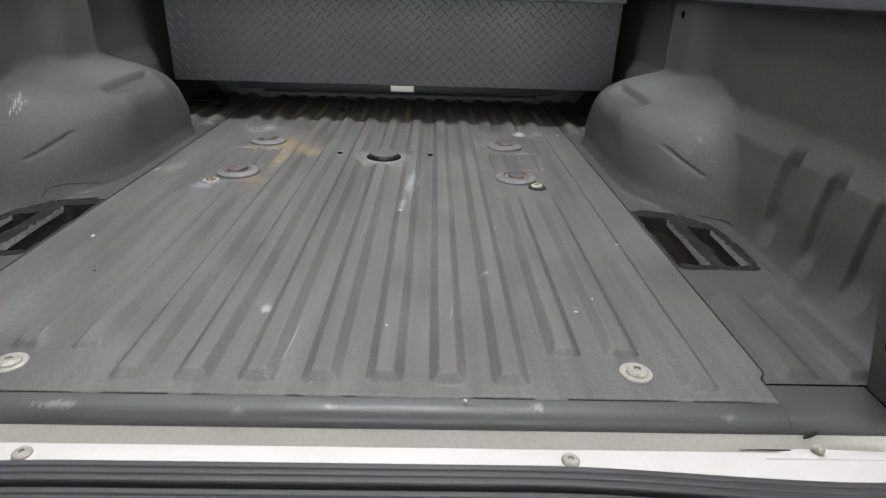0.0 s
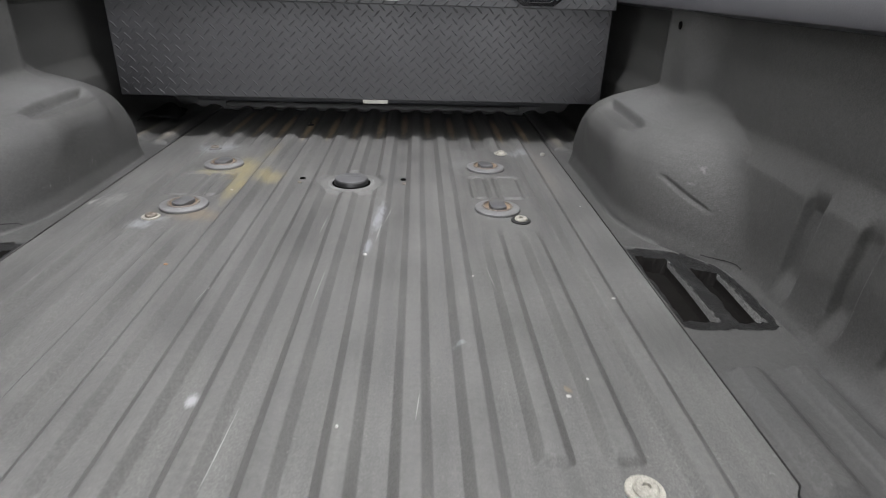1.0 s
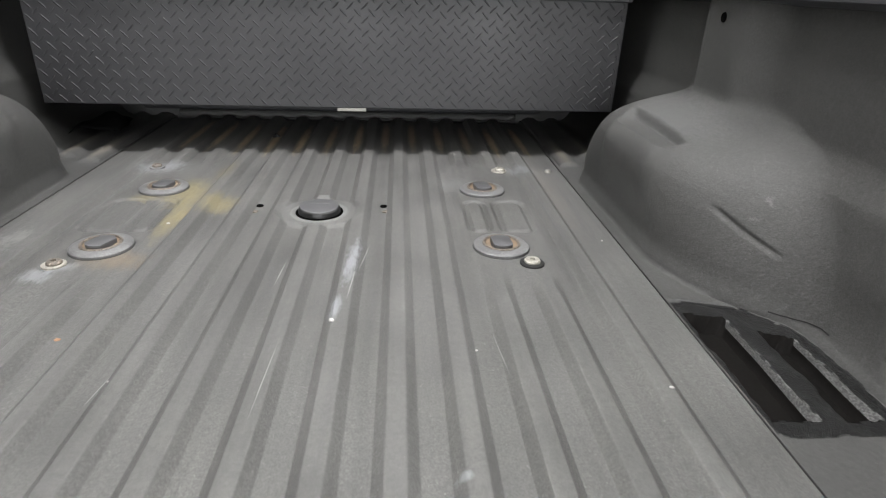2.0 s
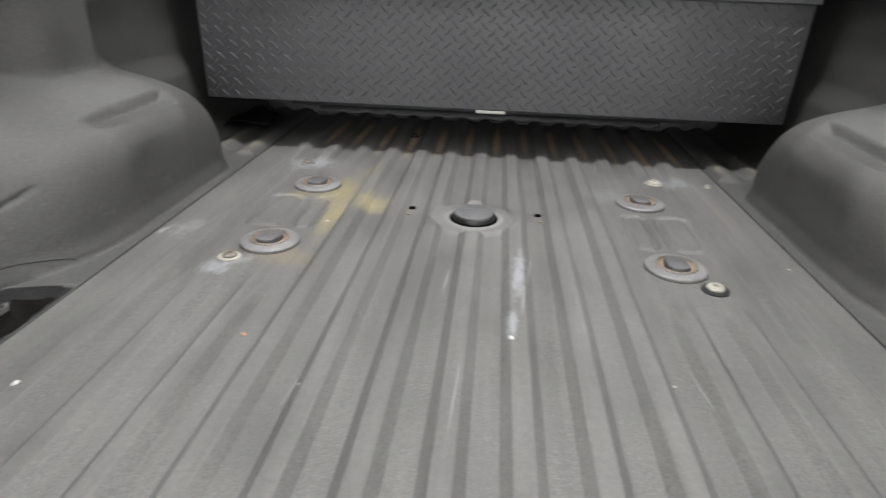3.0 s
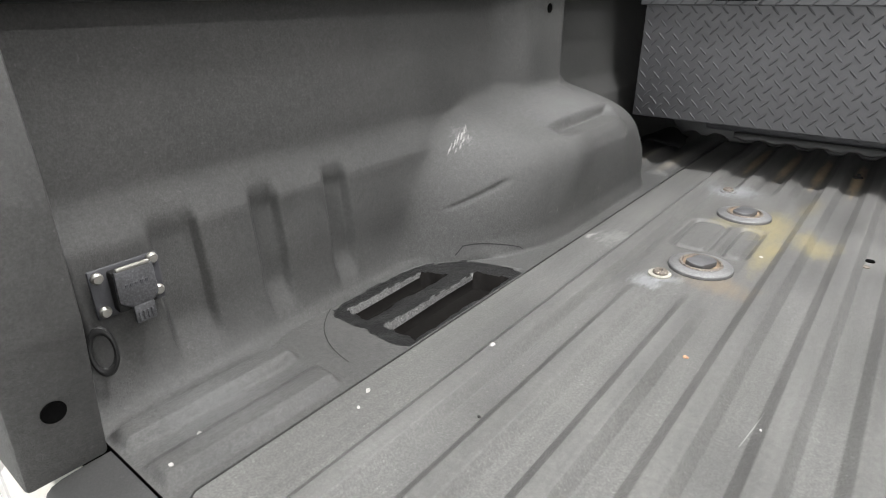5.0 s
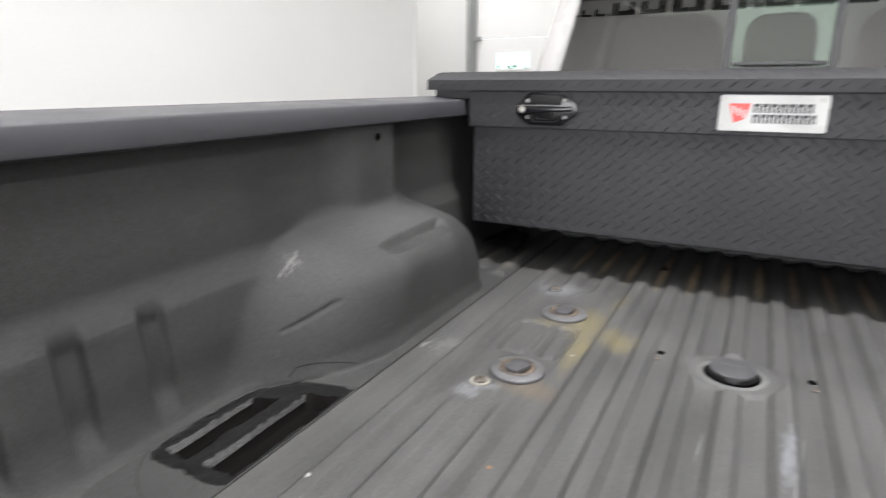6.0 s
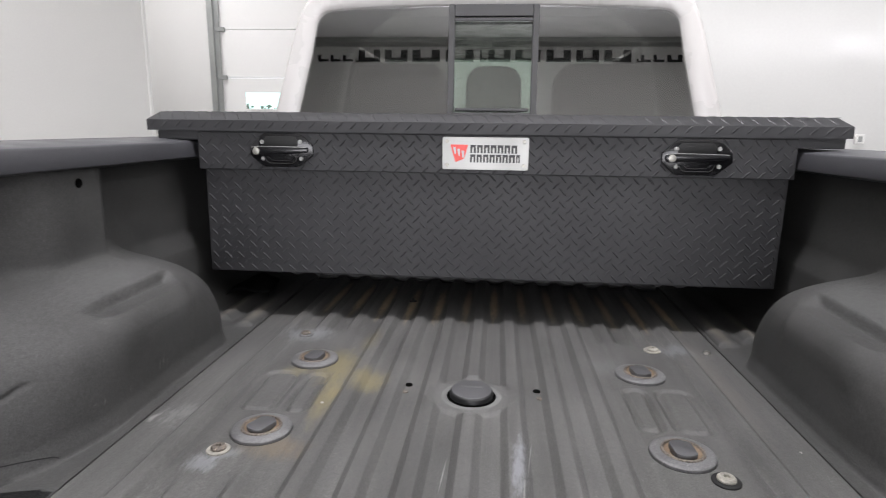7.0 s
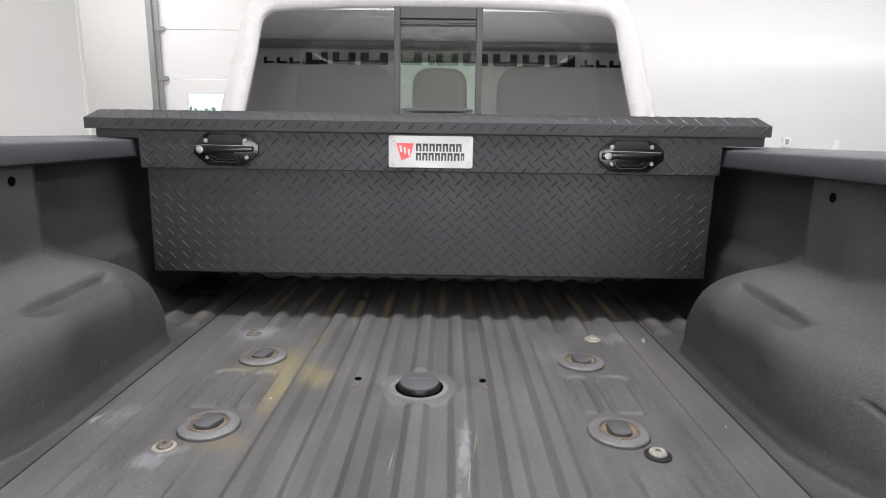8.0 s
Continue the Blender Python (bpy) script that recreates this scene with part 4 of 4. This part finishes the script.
part("plate", box(-0.032, 0.032, -0.042, 0.042, 0, 0.006, 0.003), RAIL, sock, "", True)
part("housing", box(-0.028, 0.026, -0.022, 0.026, 0.004, 0.020, 0.004), RUBBER, sock, "", True)
part("lid", prism([(-0.030, -0.021), (-0.030, 0.025), (0.010, 0.026), (0.016, 0.022), (0.020, 0.017), (0.020, -0.008), (0.016, -0.015), (0.010, -0.022)], 0.007, "z", 0.020, 0.0025), SOCKET_GREY, sock, "grey plastic flap lid", True)
for k in range(5):
    part("print", box(-0.012, -0.007, -0.012 + k * 0.006, -0.0085 + k * 0.006, 0.0268, 0.0278, 0.0003, 1), RAIL, sock)
tab = box(0.018, 0.044, -0.008, 0.018, 0.019, 0.027, 0.003)
for k in range(4):
    box(0.028, 0.040, -0.004 + k * 0.005, -0.0015 + k * 0.005, 0.026, 0.0285, 0.0005, 1, tab)
part("tab", tab, SOCKET_GREY, sock, "ribbed lift tab", True)
part("hinge_pin", box(-0.034, -0.029, -0.018, 0.022, 0.022, 0.027, 0.0015), STEEL, sock)
for dz, dy in ((-0.022, -0.033), (-0.026, 0.033), (0.022, -0.033), (0.018, 0.033)):
    ob = part("screw", screw_mesh(0.0072, 0.006, False), STEEL, sock, "", True)
    ob.matrix_basis = pose(dz, dy, 0.006)
bm = bmesh.new()
ringv = []
for i in range(28):
    a = 2 * math.pi * i / 28
    c, d = math.cos(a), math.sin(a)
    loop = []
    for j in range(8):
        b = 2 * math.pi * j / 8
        q = 1 + 0.22 * math.cos(b)
        loop.append(bm.verts.new((0.0135 * c * q, 0.027 * d * q, 0.004 * math.sin(b))))
    ringv.append(loop)
for i in range(28):
    for j in range(8):
        bm.faces.new((ringv[i][j], ringv[(i + 1) % 28][j], ringv[(i + 1) % 28][(j + 1) % 8], ringv[i][(j + 1) % 8]))
ob = on_truck(part("rubber_grommet", bm, RUBBER, None, "oval black rubber grommet", True))
ob.matrix_basis = pose(-0.836, -1.080, 0.088, 82, 0, 62)

# hairline cracks in the liner round the cut-outs
def crack(points, width=0.0016):
    b2 = bmesh.new()
    pairs = []
    for i, (x, y) in enumerate(points):
        (xa, ya), (xb, yb) = points[max(0, i - 1)], points[min(len(points) - 1, i + 1)]
        q = math.hypot(xb - xa, yb - ya)
        nx, ny = -(yb - ya) / q * width / 2, (xb - xa) / q * width / 2
        z = side_height(abs(x), y) + 0.0007
        pairs.append((b2.verts.new((x + nx, y + ny, z)), b2.verts.new((x - nx, y - ny, z))))
    for (a, b), (c, d) in zip(pairs, pairs[1:]):
        b2.faces.new((a, b, d, c))
    on_truck(part("crack", b2, RUBBER, None, "hairline dark crack in the bed liner"))


crack([(-0.836, -0.735), (-0.825, -0.752), (-0.811, -0.769), (-0.798, -0.782), (-0.783, -0.793), (-0.762, -0.805), (-0.741, -0.813), (-0.718, -0.819), (-0.697, -0.822)])


def wall_crack(sign, trail, width=0.0011):
    """A crack along (length, height) points of the curved foot of the bedside."""
    b2 = bmesh.new()
    pairs = []
    for y, z in trail:
        pairs.append([b2.verts.new((sign * (inner_x(y, z + d) - 0.0009), y, z + d - 0.0062)) for d in (-width, width)])
    for (p, q), (r, t) in zip(pairs, pairs[1:]):
        b2.faces.new((p, q, t, r))
    on_truck(part("crack", b2, RUBBER, None, "hairline dark crack in the bed liner"))


def eased(stops, n=5):
    """Points between the stops of a bent line."""
    return [(a + (c - a) * k / n, b + (d - b) * k / n) for (a, b), (c, d) in zip(stops, stops[1:]) for k in range(n)] + [stops[-1]]


wall_crack(-1, eased([(-0.452, 0.010), (-0.436, 0.027), (-0.420, 0.029), (-0.403, 0.0285), (-0.380, 0.024), (-0.361, 0.019), (-0.340, 0.012), (-0.333, 0.006)]))
wall_crack(1, eased([(-0.466, 0.009), (-0.4915, 0.011), (-0.512, 0.016), (-0.533, 0.0185), (-0.552, 0.0175)]))
# crumpled black sheet added for a dark patch at the head of the bed
rows = []
for i in range(17):
    u = i / 16
    rows.append([(-0.868 + 0.135 * u + 0.018 * math.sin(4 * v + 1), 0.60 + 0.05 * u + v * 0.26 * (0.75 + 0.25 * math.sin(math.pi * u)),
                  0.010 + (0.040 * math.sin(math.pi * u) ** 0.7 + 0.010 * math.sin(7 * u + 5 * v)) * math.sin(math.pi * min(1, v + 0.12)) ** 0.6) for v in [k / 14 for k in range(15)]])
on_truck(sheet("black_crumple", rows, BLACK_SHEET, None, "black crumpled sheet at the head of the bed, added for a dark patch", 0.003))
clip_bm = box(-0.012, 0.012, -0.006, 0.006, 0, 0.005, 0.0015)
box(-0.003, 0.004, -0.005, 0.005, 0.004, 0.013, 0.0015, 1, clip_bm)
ob = tagged(part("plastic_clip", clip_bm, RUBBER, None, "", True), "small black plastic clip lying on the bed floor", "clip")
ob.matrix_world = pose(-0.229, 0.694, rib_height(-0.229, 0.694) - 0.003, 0, 0, 25)

# ---- tool box ----
tool = tagged(new("tool_box"), "black diamond-plate crossover tool box across the truck bed", "tool box")
BY = 0.47


def treads(name, x0, x1, z0, z1, y, parent, lean=0.0, flip=False, swap=1):
    """Raised lozenge bars of diamond plate on an upright face."""
    verts, faces = [], []
    px, pz, half, wide, high = 0.0396, 0.0352, 0.0155, 0.0029, 0.0015

    def bar(cx, cz, s):
        n = len(verts)
        ux, uz = math.cos(radians(45)), s * math.sin(radians(45))
        for a, b, h in ((-half, 0, 0), (-half * 0.45, -wide, 0), (half * 0.45, -wide, 0), (half, 0, 0), (half * 0.45, wide, 0), (-half * 0.45, wide, 0), (-half * 0.62, 0, high), (half * 0.62, 0, high)):
            X, Z = cx + a * ux - b * uz, cz + a * uz + b * ux
            Zc = min(max(Z, z0), z1)
            verts.append((min(max(X, x0), x1), y - h + lean * (Zc - z0), Zc + h * lean * 0.5) if not flip else (X, y + (Z - z0), z0 + h))
        faces.extend([(n, n + 1, n + 6), (n + 1, n + 2, n + 7, n + 6), (n + 2, n + 3, n + 7), (n + 3, n + 4, n + 7), (n + 4, n + 5, n + 6, n + 7), (n + 5, n, n + 6)])
    i = 0
    while x0 + i * px < x1:
        j = 0
        while z0 + j * pz < z1:
            bar(x0 + (i + 0.25) * px, z1 - (j + 0.3) * pz, -swap)
            if x0 + (i + 0.75) * px < x1 and z1 - (j + 0.8) * pz > z0:
                bar(x0 + (i + 0.75) * px, z1 - (j + 0.8) * pz, swap)
            j += 1
        i += 1
    me = bpy.data.meshes.new(name)
    me.from_pydata(verts, [], faces)
    me.update()
    ob = link_mesh(name, me, BOX, parent, "raised diamond tread bars", False)
    return tagged(ob, "", "", "", "stuff")


body_box = part("body", prism([(-0.817, 0.450), (-0.820, 0.139), (0.827, 0.139), (0.829, 0.450)], 0.50, "y", BY, 0.003), BOX, tool)
treads("tread", -0.812, 0.821, 0.143, 0.446, BY, body_box)
lip = part("lip", box(-0.829, 0.836, BY - 0.013, BY + 0.505, 0.447, 0.556, 0.003), BOX, tool)
treads("tread", -0.825, 0.832, 0.450, 0.555, BY - 0.013, lip)
part("shoulder", box(-0.950, 0.954, BY - 0.011, BY + 0.505, 0.531, 0.562, 0.003), BOX, tool)
lid_bm = bmesh.new()
LID = [((-0.973, 0.963), (BY - 0.024, BY + 0.517), 0.558), ((-0.973, 0.963), (BY - 0.024, BY + 0.517), 0.588), ((-0.946, 0.936), (BY + 0.008, BY + 0.490), 0.611), ((-0.3, 0.3), (BY + 0.2, BY + 0.3), 0.614)]
rings = [[lid_bm.verts.new((xs[i], ys2[j], z)) for i, j in ((0, 0), (1, 0), (1, 1), (0, 1))] for xs, ys2, z in LID]
lid_bm.faces.new(rings[0][::-1])
lid_bm.faces.new(rings[-1])
for ra, rb in zip(rings, rings[1:]):
    for k in range(4):
        lid_bm.faces.new((ra[k], ra[(k + 1) % 4], rb[(k + 1) % 4], rb[k]))
bmesh.ops.bevel(lid_bm, geom=[e for e in lid_bm.edges if e.calc_face_angle(0) > 0.3], offset=0.0035, segments=2, affect="EDGES", profile=0.5)
lid = part("lid", lid_bm, BOX, tool, "", True)
treads("tread", -0.968, 0.958, 0.560, 0.587, BY - 0.024, lid, 0, False, -1)
treads("tread", -0.94, 0.930, 0.6112, 0.94, BY + 0.012, lid, 0, True)
treads("tread", -0.952, 0.942, 0.589, 0.610, BY - 0.022, lid, 1.40)
pan = part("lower_pan", box(-0.69, 0.69, BY + 0.33, BY + 0.485, 0.058, 0.139, 0.010, 3), BOX, tool, "", True)
treads("tread", 0.075, 0.685, 0.068, 0.098, BY + 0.330, pan, 0, False, -1)
treads("tread", -0.685, -0.045, 0.068, 0.098, BY + 0.330, pan, 0, False, -1)
part("bracket", box(-0.034, 0.068, BY + 0.322, BY + 0.33, 0.060, 0.092, 0.003), STEEL, tool, "bright steel bracket")


def loop_bar(pts, r, y):
    """A rounded bar bent along (x, z) points in an upright plane."""
    b2 = bmesh.new()
    rings = []
    for i, (px_, pz_) in enumerate(pts):
        (xa, za), (xb, zb) = pts[max(0, i - 1)], pts[min(len(pts) - 1, i + 1)]
        q = math.hypot(xb - xa, zb - za)
        nx, nz = -(zb - za) / q, (xb - xa) / q
        rings.append([b2.verts.new((px_ + nx * r * math.cos(a), y + r * math.sin(a), pz_ + nz * r * math.cos(a))) for a in [math.pi * k / 4 for k in range(8)]])
    for ra, rb in zip(rings, rings[1:]):
        for k in range(8):
            b2.faces.new((ra[k], ra[(k + 1) % 8], rb[(k + 1) % 8], rb[k]))
    b2.faces.new(rings[0])
    b2.faces.new(rings[-1][::-1])
    return b2


def latch(x, z):
    plate = [(-0.050, 0.048), (0.046, 0.048), (0.066, 0.040), (0.092, 0.016), (0.094, -0.012), (0.060, -0.040), (0.046, -0.047), (-0.050, -0.047), (-0.062, -0.041), (-0.093, -0.014), (-0.093, 0.012), (-0.064, 0.040)]
    ob = part("latch", prism(plate, -0.006, "y", 0, 0.0025), BLACK, tool, "gloss black paddle latch", True)
    ob.matrix_basis = pose(x, BY - 0.0135, z, 0, 0, 0)
    rim = prism([(-0.044, 0.040), (0.040, 0.040), (0.048, 0.030), (0.048, 0.012), (-0.052, 0.012), (-0.052, 0.030)], -0.0018, "y", -0.0058, 0.0008)
    part("upper_recess", rim, RUBBER, ob, "", True)
    hb = prism([(-0.086, 0.004), (-0.080, 0.010), (-0.058, 0.012), (0.076, 0.010), (0.081, 0.006), (0.081, -0.005), (0.05, -0.008), (-0.046, -0.010), (-0.058, -0.013), (-0.080, -0.013), (-0.086, -0.006)], -0.012, "y", -0.009, 0.0035)
    part("handle", hb, BLACK, ob, "", True)
    # thin bright bar stands in for the highlight along the handle
    part("handle_highlight", loop_bar([(-0.084, 0.0085), (-0.058, 0.0115), (0.0, 0.0112), (0.078, 0.0095)], 0.0009, -0.0200), ALU, ob, "bright bar standing in for the handle's highlight", True)
    for wide, low, r in ((0.042, -0.037, 0.0032), (0.033, -0.029, 0.0022)):
        part("pull_loop", loop_bar([(-wide - 0.008, -0.018), (-wide, low + 0.006), (-wide + 0.008, low), (wide - 0.010, low), (wide, low + 0.006), (wide + 0.006, -0.018)], r, -0.0075), BLACK, ob, "", True)
    lock = part("lock", lathe([(0, 0.0045), (0.006, 0.0045), (0.0095, 0.0035), (0.0108, 0)], 24), STEEL, ob, "round key lock", True)
    lock.matrix_basis = pose(-0.069, -0.0205, -0.002, 90, 0, 0)
    for sx, sz in ((-0.056, 0.0235), (0.056, 0.0245), (-0.054, -0.0235), (0.058, -0.0225)):
        sc = part("screw", screw_mesh(0.0062, 0.0035), ALU, ob, "", True)
        sc.matrix_basis = pose(sx, -0.006, sz, 90, 0, 0)


latch(-0.5765, 0.5045)
latch(0.5765, 0.5020)
badge = part("badge", prism(rounded(-0.120, 0.120, -0.0450, 0.0450, 0.006), -0.003, "y", BY - 0.0135, 0.0008), ALU, tool, "brushed aluminium badge plate")
badge.matrix_basis = pose(0.007, 0, 0.5045)
face = BY - 0.0166
part("emblem", prism([(-0.098, 0.024), (-0.048, 0.024), (-0.058, -0.014), (-0.083, -0.025)], -0.0006, "y", face), RED, badge, "red shield shape")
for k in range(3):
    part("bar", prism([(-0.090 + k * 0.012, 0.018 - 0.005 * k), (-0.083 + k * 0.012, 0.017 - 0.005 * k), (-0.081 + k * 0.011, -0.002 - 0.005 * k), (-0.086 + k * 0.011, -0.001 - 0.005 * k)], -0.0005, "y", face - 0.0007), ALU, badge)
for z, widths in ((0.0125, (0.019,) * 7), (-0.0135, (0.018,) * 6 + (0.020, 0.012))):
    x = -0.042
    for w in widths:
        q = w * 0.82
        bm = prism([(x, z - 0.011), (x + q * 0.36, z - 0.011), (x + q * 0.36, z + 0.011), (x, z + 0.011)], -0.0006, "y", face)
        prism([(x + q * 0.36, z + 0.004), (x + q, z + 0.004), (x + q, z + 0.011), (x + q * 0.36, z + 0.011)], -0.0006, "y", face, 0, bm)
        prism([(x + q * 0.64, z - 0.011), (x + q, z - 0.011), (x + q, z + 0.004), (x + q * 0.64, z + 0.004)], -0.0006, "y", face, 0, bm)
        part("bar", bm, INK, badge)
        x += w
for sx in (-0.107, 0.107):
    for sz in (-0.033, 0.033):
        sc = part("rivet", screw_mesh(0.0055, 0.002), STEEL, badge, "", True)
        sc.matrix_basis = pose(sx, face, sz, 90, 0, 0)

# ---- cab ----
CY, LEAN_BACK = 1.125, math.tan(radians(6))


def cab_y(z):
    return CY + (z - 0.6) * LEAN_BACK


def mirror(pts):
    return pts + [(-x, z) for x, z in pts[::-1]]


def arc(cx, cz, rx, rz, a0, a1, n=8):
    return [(cx + rx * math.cos(radians(a0 + (a1 - a0) * k / n)), cz + rz * math.sin(radians(a0 + (a1 - a0) * k / n))) for k in range(n + 1)]


inner = mirror([(0.795, 0.50), (0.768, 0.63)] + [(0.715, 0.86), (0.700, 0.94)] + arc(0.628, 0.945, 0.070, 0.070, 10, 80, 6) + [(0.55, 1.022), (0.35, 1.030), (0.15, 1.034)])
outer = mirror([(0.915, 0.42), (0.868, 0.62)] + [(0.805, 0.86), (0.775, 0.97)] + arc(0.655, 0.985, 0.105, 0.10, 12, 80, 6) + [(0.55, 1.098), (0.35, 1.106), (0.15, 1.11)])
bm = bmesh.new()
n = len(inner)


def ring_of(pts, dy):
    return [bm.verts.new((x, cab_y(z) + dy, z)) for x, z in pts]


shrink = [(x * 0.985, z - 0.006 if z > 0.7 else z) for x, z in inner]
loops = [ring_of(shrink, 0.035), ring_of(inner, 0.006), ring_of([(x * 1.01, z + 0.004) for x, z in inner], 0.0),
         ring_of([(x * 0.97, z - 0.012) for x, z in outer], -0.012), ring_of([(x * 0.99, z - 0.004) for x, z in outer], -0.004), ring_of(outer, 0.02), ring_of([(x * 1.02, z + 0.012) for x, z in outer], 0.16)]
for a, b in zip(loops, loops[1:]):
    for i in range(n):
        j = (i + 1) % n
        if j == 0:
            continue
        bm.faces.new((a[i], a[j], b[j], b[i]))
cab = on_truck(part("cab", bm, WHITE, None, "white painted cab rear with rounded corners", True, 60))
cab.location.x = 0.011
part("back_panel", box(-0.90, 0.90, 1.09, 1.12, -0.35, 0.49, 0.01), WHITE, cab)
part("roof", prism([(x * 1.02, z + 0.012) for x, z in outer if z > 0.99] , 1.6, "y", 1.32, 0.0), WHITE, cab)
for sg in (-1, 1):
    part("door", prism([(sg * 0.935, -0.35), (sg * 0.935, 0.40), (sg * 0.89, 0.60), (sg * 0.85, 0.60), (sg * 0.88, 0.40), (sg * 0.88, -0.35)], 2.2, "y", 1.15), WHITE, cab)
    for y0, y1 in ((1.27, 1.42), (2.05, 2.15)):
        part("pillar", prism([(sg * 0.885, 0.58), (sg * 0.79, 1.0), (sg * 0.75, 1.02), (sg * 0.85, 0.58)], y1 - y0, "y", y0), WHITE, cab)
    part("side_window", prism([(sg * 0.872, 0.60), (sg * 0.775, 1.0), (sg * 0.771, 1.0), (sg * 0.868, 0.60)], 1.5, "y", 1.42), CLEAR, cab).visible_shadow = False
part("dashboard", box(-0.8, 0.8, 2.75, 3.1, -0.2, 0.62, 0.05, 3), SEAT, cab, "", True)
part("cab_floor", box(-0.88, 0.88, 1.13, 3.2, -0.4, -0.35), SEAT, cab)
bm = bmesh.new()
v = [bm.verts.new(p) for p in ((-0.85, 3.25, 0.6), (0.85, 3.25, 0.6), (0.70, 2.8, 1.06), (-0.70, 2.8, 1.06))]
bm.faces.new(v)
part("windscreen", bm, CLEAR, cab).visible_shadow = False

# rear glass: two fixed panes and a sliding one in a black frame
def pane(pts, name, mat, off):
    b2 = bmesh.new()
    lo = [b2.verts.new((x, cab_y(z) + off, z)) for x, z in pts]
    hi = [b2.verts.new((x, cab_y(z) + off + 0.004, z)) for x, z in pts]
    b2.faces.new(lo)
    b2.faces.new(hi[::-1])
    for i in range(len(lo)):
        j = (i + 1) % len(lo)
        b2.faces.new((lo[i], lo[j], hi[j], hi[i]))
    ob = part(name, b2, mat, cab)
    ob.visible_shadow = False
    return ob


half = [p for p in inner if p[0] > 0]
FX = 0.172
pane([(FX, 0.50)] + half + [(FX, 1.034)], "fixed_pane", TINT, 0.012)
pane([(-x, z) for x, z in [(FX, 0.50)] + half + [(FX, 1.034)]], "fixed_pane", TINT, 0.012)
pane([(-0.15, 0.63), (0.15, 0.63), (0.15, 0.98), (-0.15, 0.98)], "sliding_pane", SLIDE, 0.018)


def frame_bar(x0, x1, z0, z1, out=0.006, name="frame_bar"):
    b2 = bmesh.new()
    for dy in (-out, 0.02):
        for x, z in ((x0, z0), (x1, z0), (x1, z1), (x0, z1)):
            b2.verts.new((x, cab_y(z) + dy, z))
    b2.verts.ensure_lookup_table()
    vv = b2.verts
    for q in ((0, 1, 2, 3), (7, 6, 5, 4), (0, 4, 5, 1), (1, 5, 6, 2), (2, 6, 7, 3), (3, 7, 4, 0)):
        b2.faces.new([vv[k] for k in q])
    bmesh.ops.bevel(b2, geom=b2.edges[:], offset=0.002, segments=1, affect="EDGES")
    return part(name, b2, TRIMG, cab, "black window frame")


for q in ((-0.172, -0.148, 0.60, 1.034), (0.148, 0.172, 0.60, 1.034), (-0.148, 0.148, 0.60, 0.632), (-0.148, 0.148, 0.972, 0.985), (-0.148, 0.148, 0.990, 1.034)):
    frame_bar(*q)
frame_bar(-0.142, 0.142, 0.638, 0.650, 0.002)

# running gear that carries the truck
part("bonnet", box(-0.93, 0.93, 3.1, 4.7, -0.35, 0.42, 0.06, 3), WHITE, cab, "", True)
for sg in (-1, 1):
    for y in (-0.05, 3.75):
        wheel = on_truck(part("wheel", lathe([(0.0, 0.07), (0.06, 0.075), (0.20, 0.05), (0.225, 0.02), (0.235, 0.0), (0.235, -0.2), (0.0, -0.2)], 36), ALU, None, "truck wheel with a dark tyre", True))
        wheel.matrix_basis = pose(sg * 0.88, y, GROUND + 0.39, 0, 90 * sg, 0)
        part("tyre", lathe([(0.235, 0.0), (0.25, 0.015), (0.36, 0.012), (0.39, -0.02), (0.39, -0.21), (0.36, -0.24), (0.235, -0.23)], 48), RUBBER, wheel, "", True)

# seats seen through the glass
def seat(x, w, y, top, name="rear_seat"):
    ob = on_truck(part(name, prism(rounded(x - w / 2, x + w / 2, 0.1, top, min(0.09, w * 0.3)), 0.14, "y", y, 0.02), SEAT, None, "dark grey cloth seat back", True))
    return ob


seat(-0.49, 0.50, 1.50, 0.62)
seat(0.49, 0.50, 1.50, 0.62)
seat(0.012, 0.26, 1.62, 0.855)
seat(-0.44, 0.46, 1.62, 0.866)
seat(0.52, 0.46, 1.62, 0.866)

# ---- loose crumbs and chips on the bed floor ----
def crumb(name, label, x, y, z, r, mat, seed):
    rnd = random.Random(seed)
    b2 = bmesh.new()
    bmesh.ops.create_icosphere(b2, subdivisions=1, radius=1)
    for p in b2.verts:
        q = 0.75 + 0.5 * rnd.random()
        p.co = Vector((p.co.x * r * q, p.co.y * r * q * 1.3, max(-0.001, p.co.z * r * 0.55 * q)))
    ob = part(name, b2, mat)
    ob.matrix_world = pose(x, y, z, 0, 0, 360 * rnd.random())
    return tagged(ob, label, "debris", "debris on the bed floor")


def on_floor(x, y):
    return (rib_height(x, y) - 0.004 if abs(x) < seam(y) else side_height(abs(x), y)) + 0.0005


crumb("clay_crumb", "small orange clay crumb on the bed floor", -0.322, -0.508, on_floor(-0.322, -0.508), 0.004, DIRT, 1)
for k, (x, y, r) in enumerate(((-0.551, -0.672, 0.0065), (-0.630, -0.85, 0.005), (-0.615, -0.882, 0.0035), (-0.319, -0.060, 0.0055), (0.078, -0.482, 0.006), (0.551, -0.661, 0.004), (0.408, -0.92, 0.005), (0.084, -0.995, 0.0035), (-0.483, -0.801, 0.0035),
                               (0.203, -1.165, 0.004), (-0.72, -1.04, 0.004), (0.44, -0.898, 0.003), (-0.69, -1.09, 0.004), (0.62, -0.15, 0.0035), (0.30, -0.55, 0.003), (-0.2, -0.62, 0.003))):
    crumb("paint_chip", "tiny white paint chip on the bed floor", x, y, on_floor(x, y) if y > -1.15 else -0.004, r * 0.72, CHIP if k != 8 else RUBBER, 10 + k)
